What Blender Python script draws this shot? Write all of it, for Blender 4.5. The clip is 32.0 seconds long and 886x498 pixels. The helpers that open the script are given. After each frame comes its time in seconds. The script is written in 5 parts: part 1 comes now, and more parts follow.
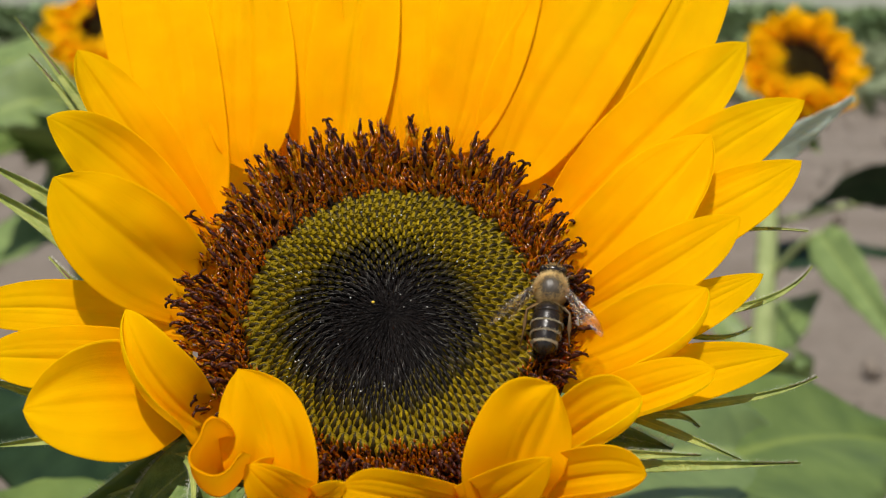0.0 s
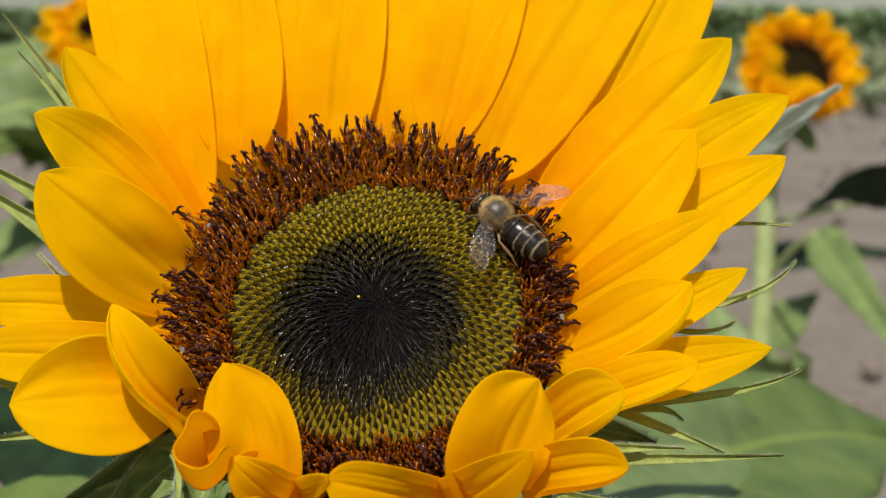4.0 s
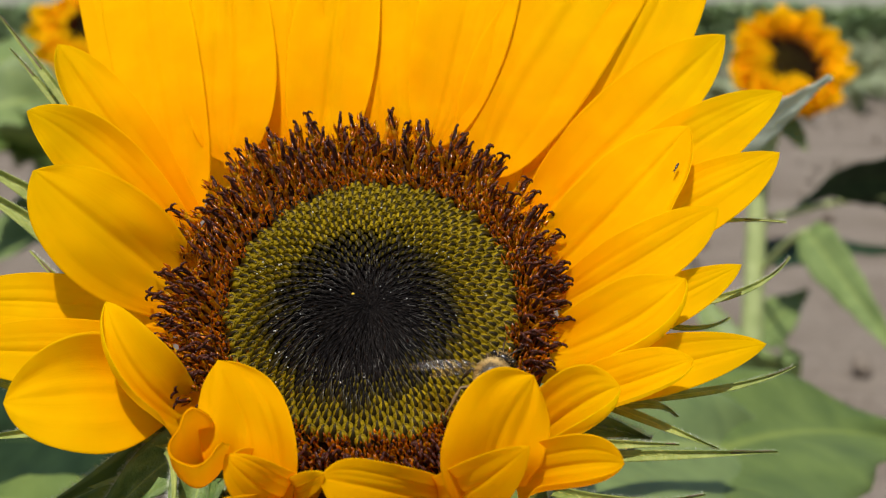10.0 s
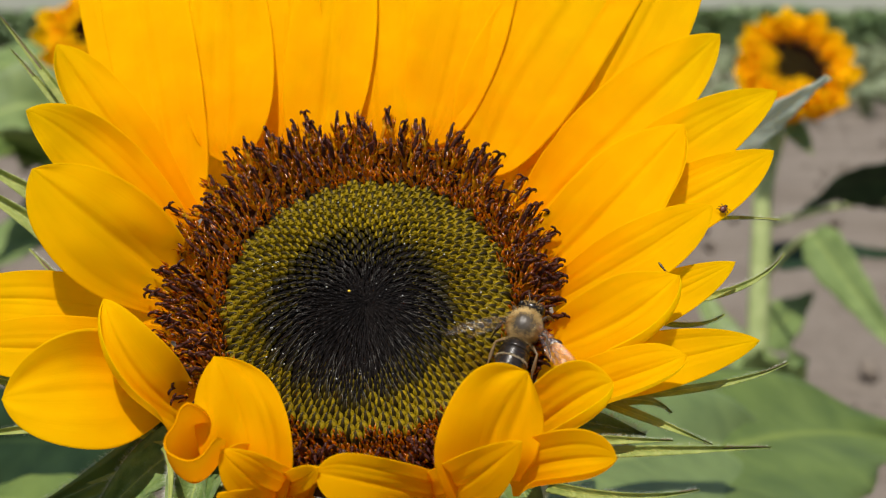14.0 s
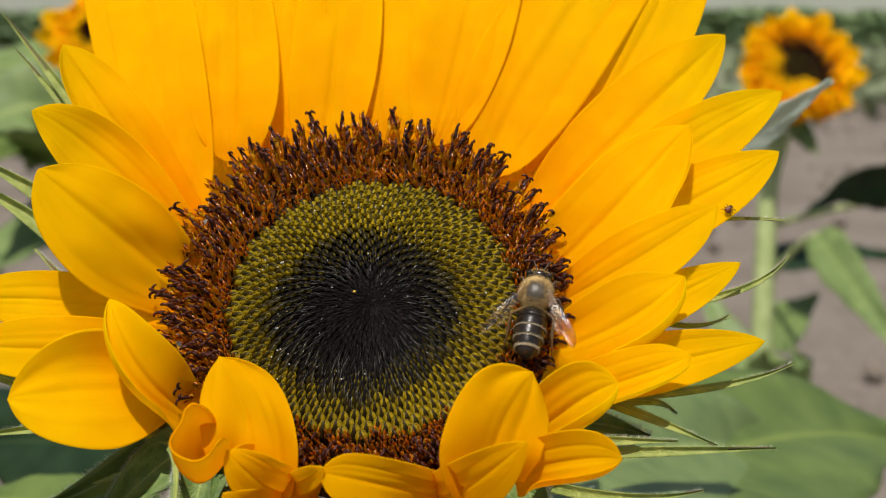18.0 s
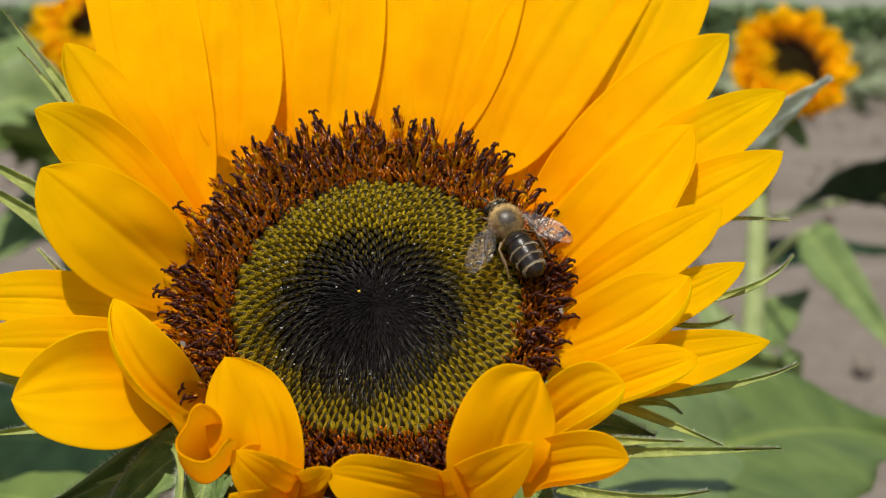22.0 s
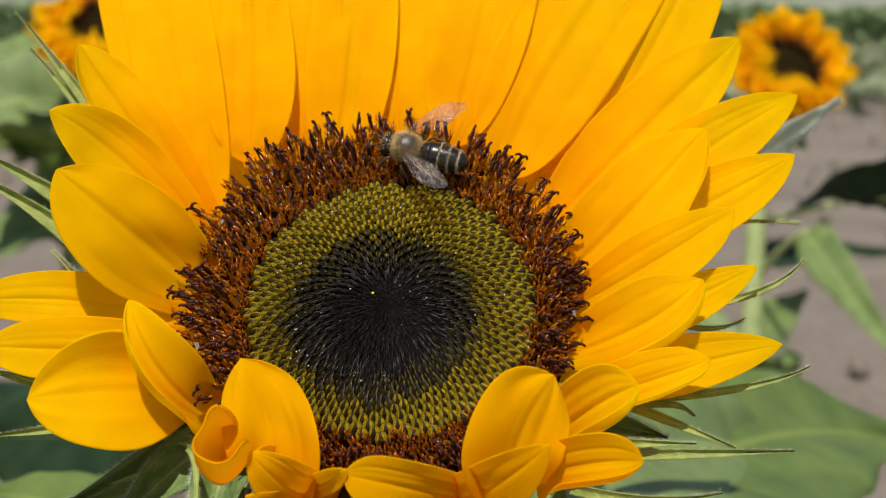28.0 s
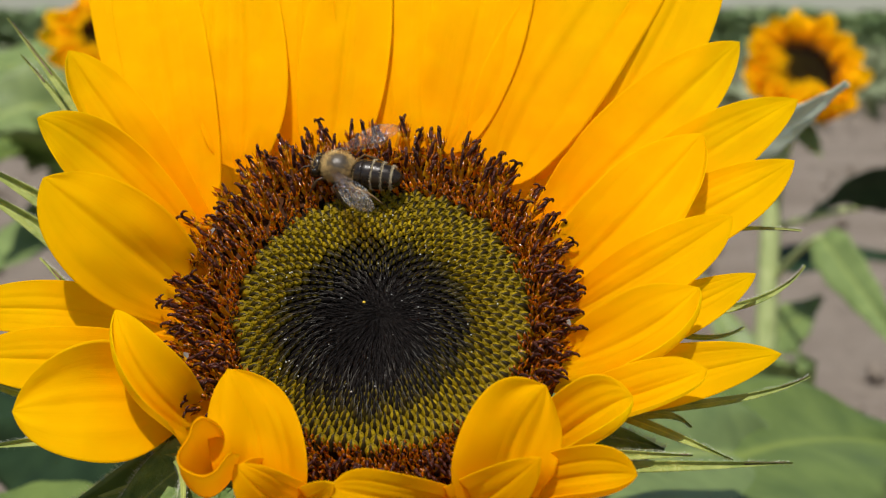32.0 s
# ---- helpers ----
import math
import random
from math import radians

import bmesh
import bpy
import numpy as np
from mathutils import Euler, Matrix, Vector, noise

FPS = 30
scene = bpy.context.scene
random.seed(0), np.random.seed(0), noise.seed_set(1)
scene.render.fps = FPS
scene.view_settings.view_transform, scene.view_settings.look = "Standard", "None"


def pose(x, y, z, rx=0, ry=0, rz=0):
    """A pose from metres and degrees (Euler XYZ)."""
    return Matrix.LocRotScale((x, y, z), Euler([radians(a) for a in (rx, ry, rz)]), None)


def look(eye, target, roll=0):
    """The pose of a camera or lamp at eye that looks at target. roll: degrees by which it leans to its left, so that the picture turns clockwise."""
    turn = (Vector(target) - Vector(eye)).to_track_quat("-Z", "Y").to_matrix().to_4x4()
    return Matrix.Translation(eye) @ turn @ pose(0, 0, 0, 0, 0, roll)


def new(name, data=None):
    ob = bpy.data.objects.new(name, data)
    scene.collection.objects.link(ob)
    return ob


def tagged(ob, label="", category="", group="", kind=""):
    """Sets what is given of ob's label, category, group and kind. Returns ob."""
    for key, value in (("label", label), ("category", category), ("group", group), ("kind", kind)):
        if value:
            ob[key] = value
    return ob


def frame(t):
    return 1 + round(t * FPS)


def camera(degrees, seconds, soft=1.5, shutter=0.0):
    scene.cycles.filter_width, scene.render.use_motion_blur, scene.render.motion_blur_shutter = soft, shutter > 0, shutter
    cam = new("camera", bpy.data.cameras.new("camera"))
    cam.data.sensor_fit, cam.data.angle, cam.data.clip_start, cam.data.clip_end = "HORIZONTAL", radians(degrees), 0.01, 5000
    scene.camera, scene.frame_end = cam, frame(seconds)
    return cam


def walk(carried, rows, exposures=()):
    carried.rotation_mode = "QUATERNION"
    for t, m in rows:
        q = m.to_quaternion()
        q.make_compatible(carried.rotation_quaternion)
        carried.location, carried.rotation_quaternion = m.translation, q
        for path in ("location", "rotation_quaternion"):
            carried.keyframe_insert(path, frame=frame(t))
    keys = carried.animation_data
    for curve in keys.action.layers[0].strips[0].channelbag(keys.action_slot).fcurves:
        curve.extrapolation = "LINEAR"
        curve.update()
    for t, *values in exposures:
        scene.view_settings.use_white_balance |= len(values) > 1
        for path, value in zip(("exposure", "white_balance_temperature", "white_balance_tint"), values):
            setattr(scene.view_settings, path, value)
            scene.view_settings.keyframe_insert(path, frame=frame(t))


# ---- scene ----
# ---- camera ----
cam = camera(34.994, 32.0, soft=1.1)
cam.data.dof.use_dof = True
cam.data.dof.focus_distance = 0.198
cam.data.dof.aperture_fstop = cam.data.lens / 1.8
walk(cam, [
    (0, pose(0.00748, -0.19386, 1.23993, 81.115, -0.156, 0.097)),
    (0.5, pose(0.00596, -0.19381, 1.24042, 80.962, -0.290, -0.396)),
    (1, pose(0.00959, -0.19388, 1.23962, 81.158, -0.157, 0.468)),
    (1.5, pose(0.00687, -0.19442, 1.24009, 81.019, -0.259, -0.353)),
    (2, pose(0.00859, -0.19311, 1.23979, 81.048, -0.163, 0.032)),
    (2.5, pose(0.00866, -0.19479, 1.23948, 81.147, -0.113, -0.081)),
    (3, pose(0.00931, -0.19497, 1.23943, 81.149, -0.110, -0.007)),
    (3.5, pose(0.00959, -0.19500, 1.23917, 81.198, -0.107, 0.051)),
    (5.5, pose(0.00957, -0.19415, 1.23892, 81.198, -0.015, 0.168)),
    (6, pose(0.00907, -0.19561, 1.23867, 81.298, -0.048, -0.117)),
    (6.5, pose(0.00931, -0.19441, 1.23885, 81.199, 0.018, -0.158)),
    (7, pose(0.00992, -0.19613, 1.23833, 81.387, -0.032, 0.023)),
    (7.5, pose(0.00868, -0.19495, 1.23905, 81.133, -0.085, -0.239)),
    (8, pose(0.00988, -0.19573, 1.23846, 81.314, -0.007, 0.165)),
    (8.5, pose(0.00803, -0.19578, 1.23901, 81.140, -0.070, -0.356)),
    (9, pose(0.00994, -0.19512, 1.23851, 81.247, 0.011, 0.125)),
    (9.5, pose(0.00976, -0.19604, 1.23848, 81.279, -0.014, -0.033)),
    (10, pose(0.00903, -0.19482, 1.23896, 81.101, -0.025, -0.314)),
    (10.5, pose(0.01089, -0.19644, 1.23808, 81.387, 0.062, 0.126)),
    (11, pose(0.00950, -0.19554, 1.23875, 81.166, -0.012, -0.268)),
    (11.5, pose(0.01027, -0.19622, 1.23817, 81.325, 0.039, -0.054)),
    (12, pose(0.01033, -0.19617, 1.23833, 81.265, 0.031, -0.048)),
    (12.5, pose(0.00958, -0.19633, 1.23848, 81.225, 0.031, -0.243)),
    (13, pose(0.01094, -0.19621, 1.23815, 81.295, 0.066, 0.074)),
    (13.5, pose(0.01008, -0.19610, 1.23850, 81.200, 0.014, -0.185)),
    (14, pose(0.01068, -0.19628, 1.23813, 81.295, 0.065, -0.032)),
    (14.5, pose(0.01050, -0.19592, 1.23829, 81.239, -0.000, -0.070)),
    (16.5, pose(0.00992, -0.19608, 1.23831, 81.246, 0.032, -0.036)),
    (17, pose(0.00989, -0.19647, 1.23850, 81.225, 0.052, -0.012)),
    (17.5, pose(0.00915, -0.19626, 1.23859, 81.180, 0.007, -0.210)),
    (18, pose(0.01057, -0.19639, 1.23812, 81.326, 0.047, 0.149)),
    (18.5, pose(0.00897, -0.19632, 1.23863, 81.166, -0.040, -0.281)),
    (19, pose(0.01013, -0.19649, 1.23812, 81.300, -0.000, 0.000)),
    (19.5, pose(0.00914, -0.19698, 1.23839, 81.246, -0.049, -0.232)),
    (20, pose(0.01021, -0.19620, 1.23816, 81.286, 0.028, 0.097)),
    (20.5, pose(0.00863, -0.19705, 1.23856, 81.203, -0.058, -0.286)),
    (21, pose(0.00907, -0.19636, 1.23859, 81.173, -0.003, -0.064)),
    (21.5, pose(0.00975, -0.19759, 1.23817, 81.331, -0.017, 0.096)),
    (22, pose(0.00835, -0.19591, 1.23881, 81.097, -0.085, -0.274)),
    (22.5, pose(0.00958, -0.19739, 1.23820, 81.342, -0.033, 0.089)),
    (23, pose(0.00845, -0.19613, 1.23873, 81.155, -0.067, -0.200)),
    (23.5, pose(0.00845, -0.19737, 1.23840, 81.299, -0.035, -0.173)),
    (24, pose(0.00911, -0.19661, 1.23855, 81.230, -0.067, 0.061)),
    (24.5, pose(0.00773, -0.19697, 1.23868, 81.220, -0.109, -0.222)),
    (25, pose(0.00847, -0.19689, 1.23867, 81.256, -0.066, 0.202)),
    (25.5, pose(0.00633, -0.19658, 1.23901, 81.163, -0.195, -0.142)),
    (27.5, pose(0.00780, -0.19649, 1.23889, 81.191, -0.146, 0.229)),
    (28, pose(0.00585, -0.19651, 1.23926, 81.085, -0.277, -0.406)),
    (28.5, pose(0.00938, -0.19637, 1.23835, 81.346, -0.083, 0.535)),
    (29, pose(0.00619, -0.19597, 1.23886, 81.180, -0.252, -0.428)),
    (29.5, pose(0.00844, -0.19644, 1.23869, 81.249, -0.159, 0.139)),
    (30, pose(0.00826, -0.19616, 1.23864, 81.270, -0.111, -0.086)),
    (30.5, pose(0.00795, -0.19571, 1.23902, 81.194, -0.135, -0.240)),
    (31, pose(0.00989, -0.19514, 1.23862, 81.406, -0.087, 0.301)),
    (31.5, pose(0.00724, -0.19367, 1.23963, 81.127, -0.218, -0.381)),
    (32, pose(0.00924, -0.19333, 1.23915, 81.312, -0.055, 0.234)),
])

# ---- sky, sun, exposure ----
SUN_WAY = Vector((-0.12, -0.42, 0.88)).normalized()      # toward the sun
world = bpy.data.worlds.new("sky")
scene.world = world
world.use_nodes = True
wn = world.node_tree
sky = wn.nodes.new("ShaderNodeTexSky")
sky.sky_type = "NISHITA"
sky.sun_disc = False
sky.sun_elevation = math.asin(SUN_WAY.z)
sky.sun_rotation = math.atan2(SUN_WAY.x, SUN_WAY.y)
sky.dust_density = 1.0
wn.links.new(sky.outputs[0], wn.nodes["Background"].inputs[0])
wn.nodes["Background"].inputs[1].default_value = 0.085
sun_data = bpy.data.lights.new("sun", "SUN")
sun_data.energy = 4.7
sun_data.angle = radians(0.53)
sun_data.color = (1.0, 0.95, 0.88)
sun = new("sun", sun_data)
sun.matrix_world = look(SUN_WAY * 50, (0, 0, 0))
scene.view_settings.exposure = 0.05
MM = 0.001


# ---- materials ----
def material(name, rough=0.6, spec=0.4):
    m = bpy.data.materials.new(name)
    m.use_nodes = True
    b = m.node_tree.nodes["Principled BSDF"]
    b.inputs["Roughness"].default_value = rough
    b.inputs["Specular IOR Level"].default_value = spec
    return m, m.node_tree, b


def add(nt, kind, **values):
    n = nt.nodes.new(kind)
    for k, v in values.items():
        n.inputs[k].default_value = v
    return n


def mix(nt, a, b, fac, mode="MIX"):
    n = nt.nodes.new("ShaderNodeMix")
    n.data_type, n.blend_type = "RGBA", mode
    for i, v in ((0, fac), (6, a), (7, b)):
        if isinstance(v, (tuple, float, int)):
            n.inputs[i].default_value = (*v, 1) if isinstance(v, tuple) else v
        else:
            nt.links.new(v, n.inputs[i])
    return n.outputs[2]


def ramp(nt, source, *stops):
    n = nt.nodes.new("ShaderNodeValToRGB")
    e = n.color_ramp.elements
    while len(e) < len(stops):
        e.new(0.5)
    for el, (p, c) in zip(e, stops):
        el.position, el.color = p, (*c, 1) if isinstance(c, tuple) else (c, c, c, 1)
    nt.links.new(source, n.inputs[0])
    return n.outputs[0]


def noise_tex(nt, vector, scale, detail=3.0, rough=0.55):
    n = add(nt, "ShaderNodeTexNoise", Scale=scale, Detail=detail, Roughness=rough)
    if vector is not None:
        nt.links.new(vector, n.inputs["Vector"])
    return n.outputs["Fac"]


def bump(nt, b, height, strength, distance):
    n = add(nt, "ShaderNodeBump", Strength=strength, Distance=distance)
    nt.links.new(height, n.inputs["Height"])
    nt.links.new(n.outputs[0], b.inputs["Normal"])
    return n.outputs[0]


def coords(nt, which="Object"):
    return nt.nodes.new("ShaderNodeTexCoord").outputs[which]


def scaled(nt, vector, x, y, z):
    n = nt.nodes.new("ShaderNodeMapping")
    n.inputs["Scale"].default_value = (x, y, z)
    nt.links.new(vector, n.inputs["Vector"])
    return n.outputs[0]


def leafy(nt, b, colour, share, tint=None):
    """Lets part of the light through a thin blade."""
    tr = nt.nodes.new("ShaderNodeBsdfTranslucent")
    if tint:
        colour = mix(nt, colour, tint, 1.0, "MULTIPLY")
    nt.links.new(colour, tr.inputs[0])
    ms = nt.nodes.new("ShaderNodeMixShader")
    ms.inputs[0].default_value = share
    nt.links.new(b.outputs[0], ms.inputs[1])
    nt.links.new(tr.outputs[0], ms.inputs[2])
    nt.links.new(ms.outputs[0], nt.nodes["Material Output"].inputs[0])


def petal_material(name, root, body, tip, passed=(1.0, 0.93, 0.10)):
    m, nt, b = material(name, 0.65, 0.015)
    uv = coords(nt, "UV")
    sep = nt.nodes.new("ShaderNodeSeparateXYZ")
    nt.links.new(uv, sep.inputs[0])
    c = ramp(nt, sep.outputs[0], (0.05, root), (0.55, body), (1.0, tip))
    obj = coords(nt)
    streak = noise_tex(nt, scaled(nt, uv, 1.6, 13, 1), 1.0, 5.0, 0.65)
    blotch = noise_tex(nt, obj, 160.0, 2.0)
    c = mix(nt, c, (0.97, 0.46, 0.0), ramp(nt, streak, (0.45, 0.0), (0.75, 0.38)))
    c = mix(nt, c, (1.0, 0.66, 0.0), ramp(nt, blotch, (0.45, 0.0), (0.75, 0.35)))
    info = nt.nodes.new("ShaderNodeObjectInfo").outputs["Random"]
    c = mix(nt, c, (0.99, 0.54, 0.0), ramp(nt, info, (0.2, 0.0), (1.0, 0.3)))
    nt.links.new(c, b.inputs["Base Color"])
    veins = noise_tex(nt, scaled(nt, uv, 2.0, 42, 1), 1.0, 5.0, 0.65)
    bump(nt, b, veins, 0.4, 0.0003)
    leafy(nt, b, mix(nt, c, passed, 0.7), 0.58)
    return m


def green_material(name, dark, light, veins=1.0, share=0.28, scale=60.0, spec=0.4):
    m, nt, b = material(name, 0.5, spec)
    obj = coords(nt)
    uv = coords(nt, "UV")
    n1 = noise_tex(nt, obj, scale, 4.0)
    c = ramp(nt, n1, (0.3, dark), (0.7, light))
    sep = nt.nodes.new("ShaderNodeSeparateXYZ")
    nt.links.new(uv, sep.inputs[0])
    rib = nt.nodes.new("ShaderNodeMath")
    rib.operation = "ABSOLUTE"
    off = nt.nodes.new("ShaderNodeMath")
    off.operation = "SUBTRACT"
    off.inputs[1].default_value = 0.5
    nt.links.new(sep.outputs[1], off.inputs[0])
    nt.links.new(off.outputs[0], rib.inputs[0])
    c = mix(nt, c, (light[0] * 1.7, light[1] * 1.5, light[2] * 1.3), ramp(nt, rib.outputs[0], (0.0, 0.7 * veins), (0.035, 0.0)))
    nt.links.new(c, b.inputs["Base Color"])
    bump(nt, b, noise_tex(nt, obj, scale * 6, 3.0), 0.5, 0.0006)
    leafy(nt, b, c, share, (1.0, 1.0, 0.5))
    return m


def plain_material(name, dark, light, scale, rough=0.6, spec=0.4, bumps=0.3, depth=0.0003, share=0.0):
    m, nt, b = material(name, rough, spec)
    obj = coords(nt)
    n1 = noise_tex(nt, obj, scale, 4.0)
    c = ramp(nt, n1, (0.32, dark), (0.68, light))
    info = nt.nodes.new("ShaderNodeObjectInfo").outputs["Random"]
    c = mix(nt, c, tuple(0.6 * v for v in dark), ramp(nt, info, (0.3, 0.0), (1.0, 0.6)))
    nt.links.new(c, b.inputs["Base Color"])
    bump(nt, b, noise_tex(nt, obj, scale * 3, 3.0), bumps, depth)
    if share:
        leafy(nt, b, c, share)
    return m


PETAL = petal_material("petal yellow", (0.99, 0.50, 0.0), (1.0, 0.74, 0.0), (1.0, 0.84, 0.0))
# underside tone, dulled further for the shade on edges turned from the sun
PETAL_BACK = petal_material("petal dull shaded back", (0.95, 0.37, 0.0), (0.88, 0.46, 0.0), (0.80, 0.46, 0.0))
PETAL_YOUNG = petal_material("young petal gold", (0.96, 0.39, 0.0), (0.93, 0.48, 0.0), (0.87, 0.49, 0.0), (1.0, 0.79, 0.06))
PETAL_FAR = petal_material("petal orange", (0.9, 0.26, 0.003), (1.0, 0.52, 0.004), (1.0, 0.63, 0.006))
LEAF = green_material("leaf green", (0.105, 0.16, 0.036), (0.18, 0.25, 0.058))
LEAF_GREY = green_material("leaf grey green", (0.15, 0.215, 0.066), (0.25, 0.335, 0.108))
LEAF_PALE = green_material("leaf pale grey", (0.48, 0.57, 0.48), (0.62, 0.70, 0.60), share=0.15)
# shade on leaf undersides and low leaves painted in as near-black green
LEAF_SHADED = green_material("leaf shaded green", (0.012, 0.026, 0.010), (0.026, 0.05, 0.018), share=0.1, spec=0.12)
BRACT = green_material("bract green", (0.20, 0.26, 0.05), (0.38, 0.42, 0.11), share=0.2, scale=400.0)
# deeper green of the lower bracts, with shade under the petals mixed in
BRACT_SHADED = green_material("bract deep shaded green", (0.08, 0.14, 0.03), (0.20, 0.28, 0.07), share=0.2, scale=400.0)
STEM = plain_material("stem green", (0.30, 0.36, 0.13), (0.44, 0.50, 0.21), 90.0)
HAIR = plain_material("pale hair", (0.55, 0.58, 0.45), (0.7, 0.72, 0.6), 200.0, 0.5)
TIP_DARK = plain_material("dry tip", (0.07, 0.035, 0.03), (0.14, 0.07, 0.05), 500.0)
OLIVE = plain_material("bud olive", (0.185, 0.127, 0.003), (0.36, 0.252, 0.008), 900.0, 0.36, 0.2, 0.4, 0.0002)
SCALE = plain_material("bud scale", (0.010, 0.007, 0.002), (0.045, 0.031, 0.006), 700.0, 0.45, 0.12, 0.3, 0.0001)
OLIVE_DEEP = plain_material("bud deep olive", (0.075, 0.057, 0.003), (0.17, 0.125, 0.006), 900.0, 0.4, 0.3, 0.4, 0.0002)
BUD_DARK = plain_material("bud black", (0.006, 0.0048, 0.0043), (0.016, 0.0125, 0.011), 700.0, 0.3, 0.10, 0.3, 0.0001)
BUD_HAIR = plain_material("bud hair", (0.045, 0.04, 0.034), (0.15, 0.135, 0.105), 900.0, 0.3, 0.6, 0.2, 0.0001)
CORE = plain_material("disc core", (0.008, 0.005, 0.003), (0.022, 0.012, 0.006), 500.0, 0.9, 0.05)
BED = plain_material("floret bed", (0.03, 0.009, 0.001), (0.09, 0.028, 0.003), 500.0, 0.7, 0.1)
COROLLA = plain_material("corolla amber", (0.64, 0.24, 0.003), (0.96, 0.57, 0.016), 420.0, 0.22, 0.35, 0.3, 0.0002, share=0.55)
TOOTH = plain_material("corolla red", (0.20, 0.028, 0.0), (0.78, 0.24, 0.002), 900.0, 0.2, 0.5, 0.3, 0.0002, share=0.55)
STAMEN = plain_material("stamen black", (0.026, 0.006, 0.004), (0.095, 0.024, 0.012), 2500.0, 0.32, 0.25, 0.8, 0.0002)
# glossy white that imitates sparkles on the disc
GLINT = plain_material("glint white", (0.7, 0.7, 0.65), (0.8, 0.8, 0.75), 900.0, 0.05, 0.8)
POLLEN = plain_material("pollen grain", (0.65, 0.42, 0.03), (0.8, 0.55, 0.05), 900.0)


# ---- shape helpers ----
def part(name, bm, mats, parent, label="", smooth=True):
    me = bpy.data.meshes.new(name)
    bm.to_mesh(me)
    bm.free()
    for m in mats if isinstance(mats, (list, tuple)) else (mats,):
        me.materials.append(m)
    if smooth:
        me.polygons.foreach_set("use_smooth", [True] * len(me.polygons))
    ob = new(name, me)
    ob.parent = parent
    return tagged(ob, label)


def shared(name, mesh, parent, m):
    ob = new(name, mesh)
    ob.parent = parent
    ob.matrix_basis = m
    return ob


def empty(name, m):
    ob = new(name)
    ob.empty_display_size = 0.01
    ob.matrix_world = m
    return ob


def mesh_of(name, bm, mats):
    me = bpy.data.meshes.new(name)
    bm.to_mesh(me)
    bm.free()
    for m in mats:
        me.materials.append(m)
    me.polygons.foreach_set("use_smooth", [True] * len(me.polygons))
    return me


def joined(name, pieces, mats, parent, label):
    """Many placed copies of small meshes as one mesh; pieces are (mesh, matrix)."""
    verts, faces, slots = [], [], []
    for me, m in pieces:
        n = len(verts)
        verts += [m @ v.co for v in me.vertices]
        for p in me.polygons:
            faces.append([n + k for k in p.vertices])
            slots.append(p.material_index)
    out = bpy.data.meshes.new(name)
    out.from_pydata(verts, [], faces)
    for m in mats:
        out.materials.append(m)
    out.polygons.foreach_set("material_index", slots)
    out.polygons.foreach_set("use_smooth", [True] * len(faces))
    ob = new(name, out)
    ob.parent = parent
    return tagged(ob, label, kind="stuff")


def blade(bm, spine, sides, normals, widths, across, height, thick, slot=0):
    """A closed thin blade along a spine; height(s, v) lifts it along the normal, v from -1 to 1."""
    uv = bm.loops.layers.uv.verify()
    n = len(spine)
    rows = []
    for i in range(n):
        s = i / (n - 1)
        top, low = [], []
        for j in range(across + 1):
            v = 2 * j / across - 1
            p = spine[i] + sides[i] * (widths[i] * v) + normals[i] * height(s, v)
            k = thick * (0.25 + 0.75 * (1 - v * v)) * 0.5
            top.append(bm.verts.new(p + normals[i] * k))
            low.append(bm.verts.new(p - normals[i] * k))
        rows.append((top, low))
    for i in range(n - 1):
        for j in range(across):
            for side in (0, 1):
                a, b = rows[i][side], rows[i + 1][side]
                q = [a[j], b[j], b[j + 1], a[j + 1]]
                k = [(i, j), (i + 1, j), (i + 1, j + 1), (i, j + 1)]
                if side == 0:
                    q, k = q[::-1], k[::-1]
                f = bm.faces.new(q)
                f.material_index = slot
                for lp, (ii, jj) in zip(f.loops, k):
                    lp[uv].uv = (ii / (n - 1), jj / across)
        for j in (0, across):
            q = [rows[i][0][j], rows[i + 1][0][j], rows[i + 1][1][j], rows[i][1][j]]
            f = bm.faces.new(q if j == 0 else q[::-1])
            f.material_index = slot
            for lp in f.loops:
                lp[uv].uv = (i / (n - 1), j / across)


def bezier(a, b, c, s):
    return a * ((1 - s) ** 2) + b * (2 * s * (1 - s)) + c * (s * s)


def tube(bm, points, radii, seg=6, slot=0):
    rings = []
    up = Vector((0.13, 0.29, 0.95))
    for i, p in enumerate(points):
        t = (points[min(i + 1, len(points) - 1)] - points[max(i - 1, 0)]).normalized()
        a = t.cross(up).normalized()
        b = t.cross(a)
        rings.append([bm.verts.new(p + (a * math.cos(2 * math.pi * k / seg) + b * math.sin(2 * math.pi * k / seg)) * radii[i]) for k in range(seg)])
    for i in range(len(rings) - 1):
        for k in range(seg):
            f = bm.faces.new((rings[i][k], rings[i][(k + 1) % seg], rings[i + 1][(k + 1) % seg], rings[i + 1][k]))
            f.material_index = slot
    for r in (rings[0][::-1], rings[-1]):
        bm.faces.new(r).material_index = slot


def ball(bm, centre, rx, ry, rz, slot=0, u=10, v=7, turn=None):
    m = Matrix.Translation(centre) @ (turn.to_4x4() if turn else Matrix()) @ Matrix.Diagonal((rx, ry, rz, 1))
    before = set(bm.faces)
    bmesh.ops.create_uvsphere(bm, u_segments=u, v_segments=v, radius=1, matrix=m)
    for f in bm.faces:
        if f not in before:
            f.material_index = slot


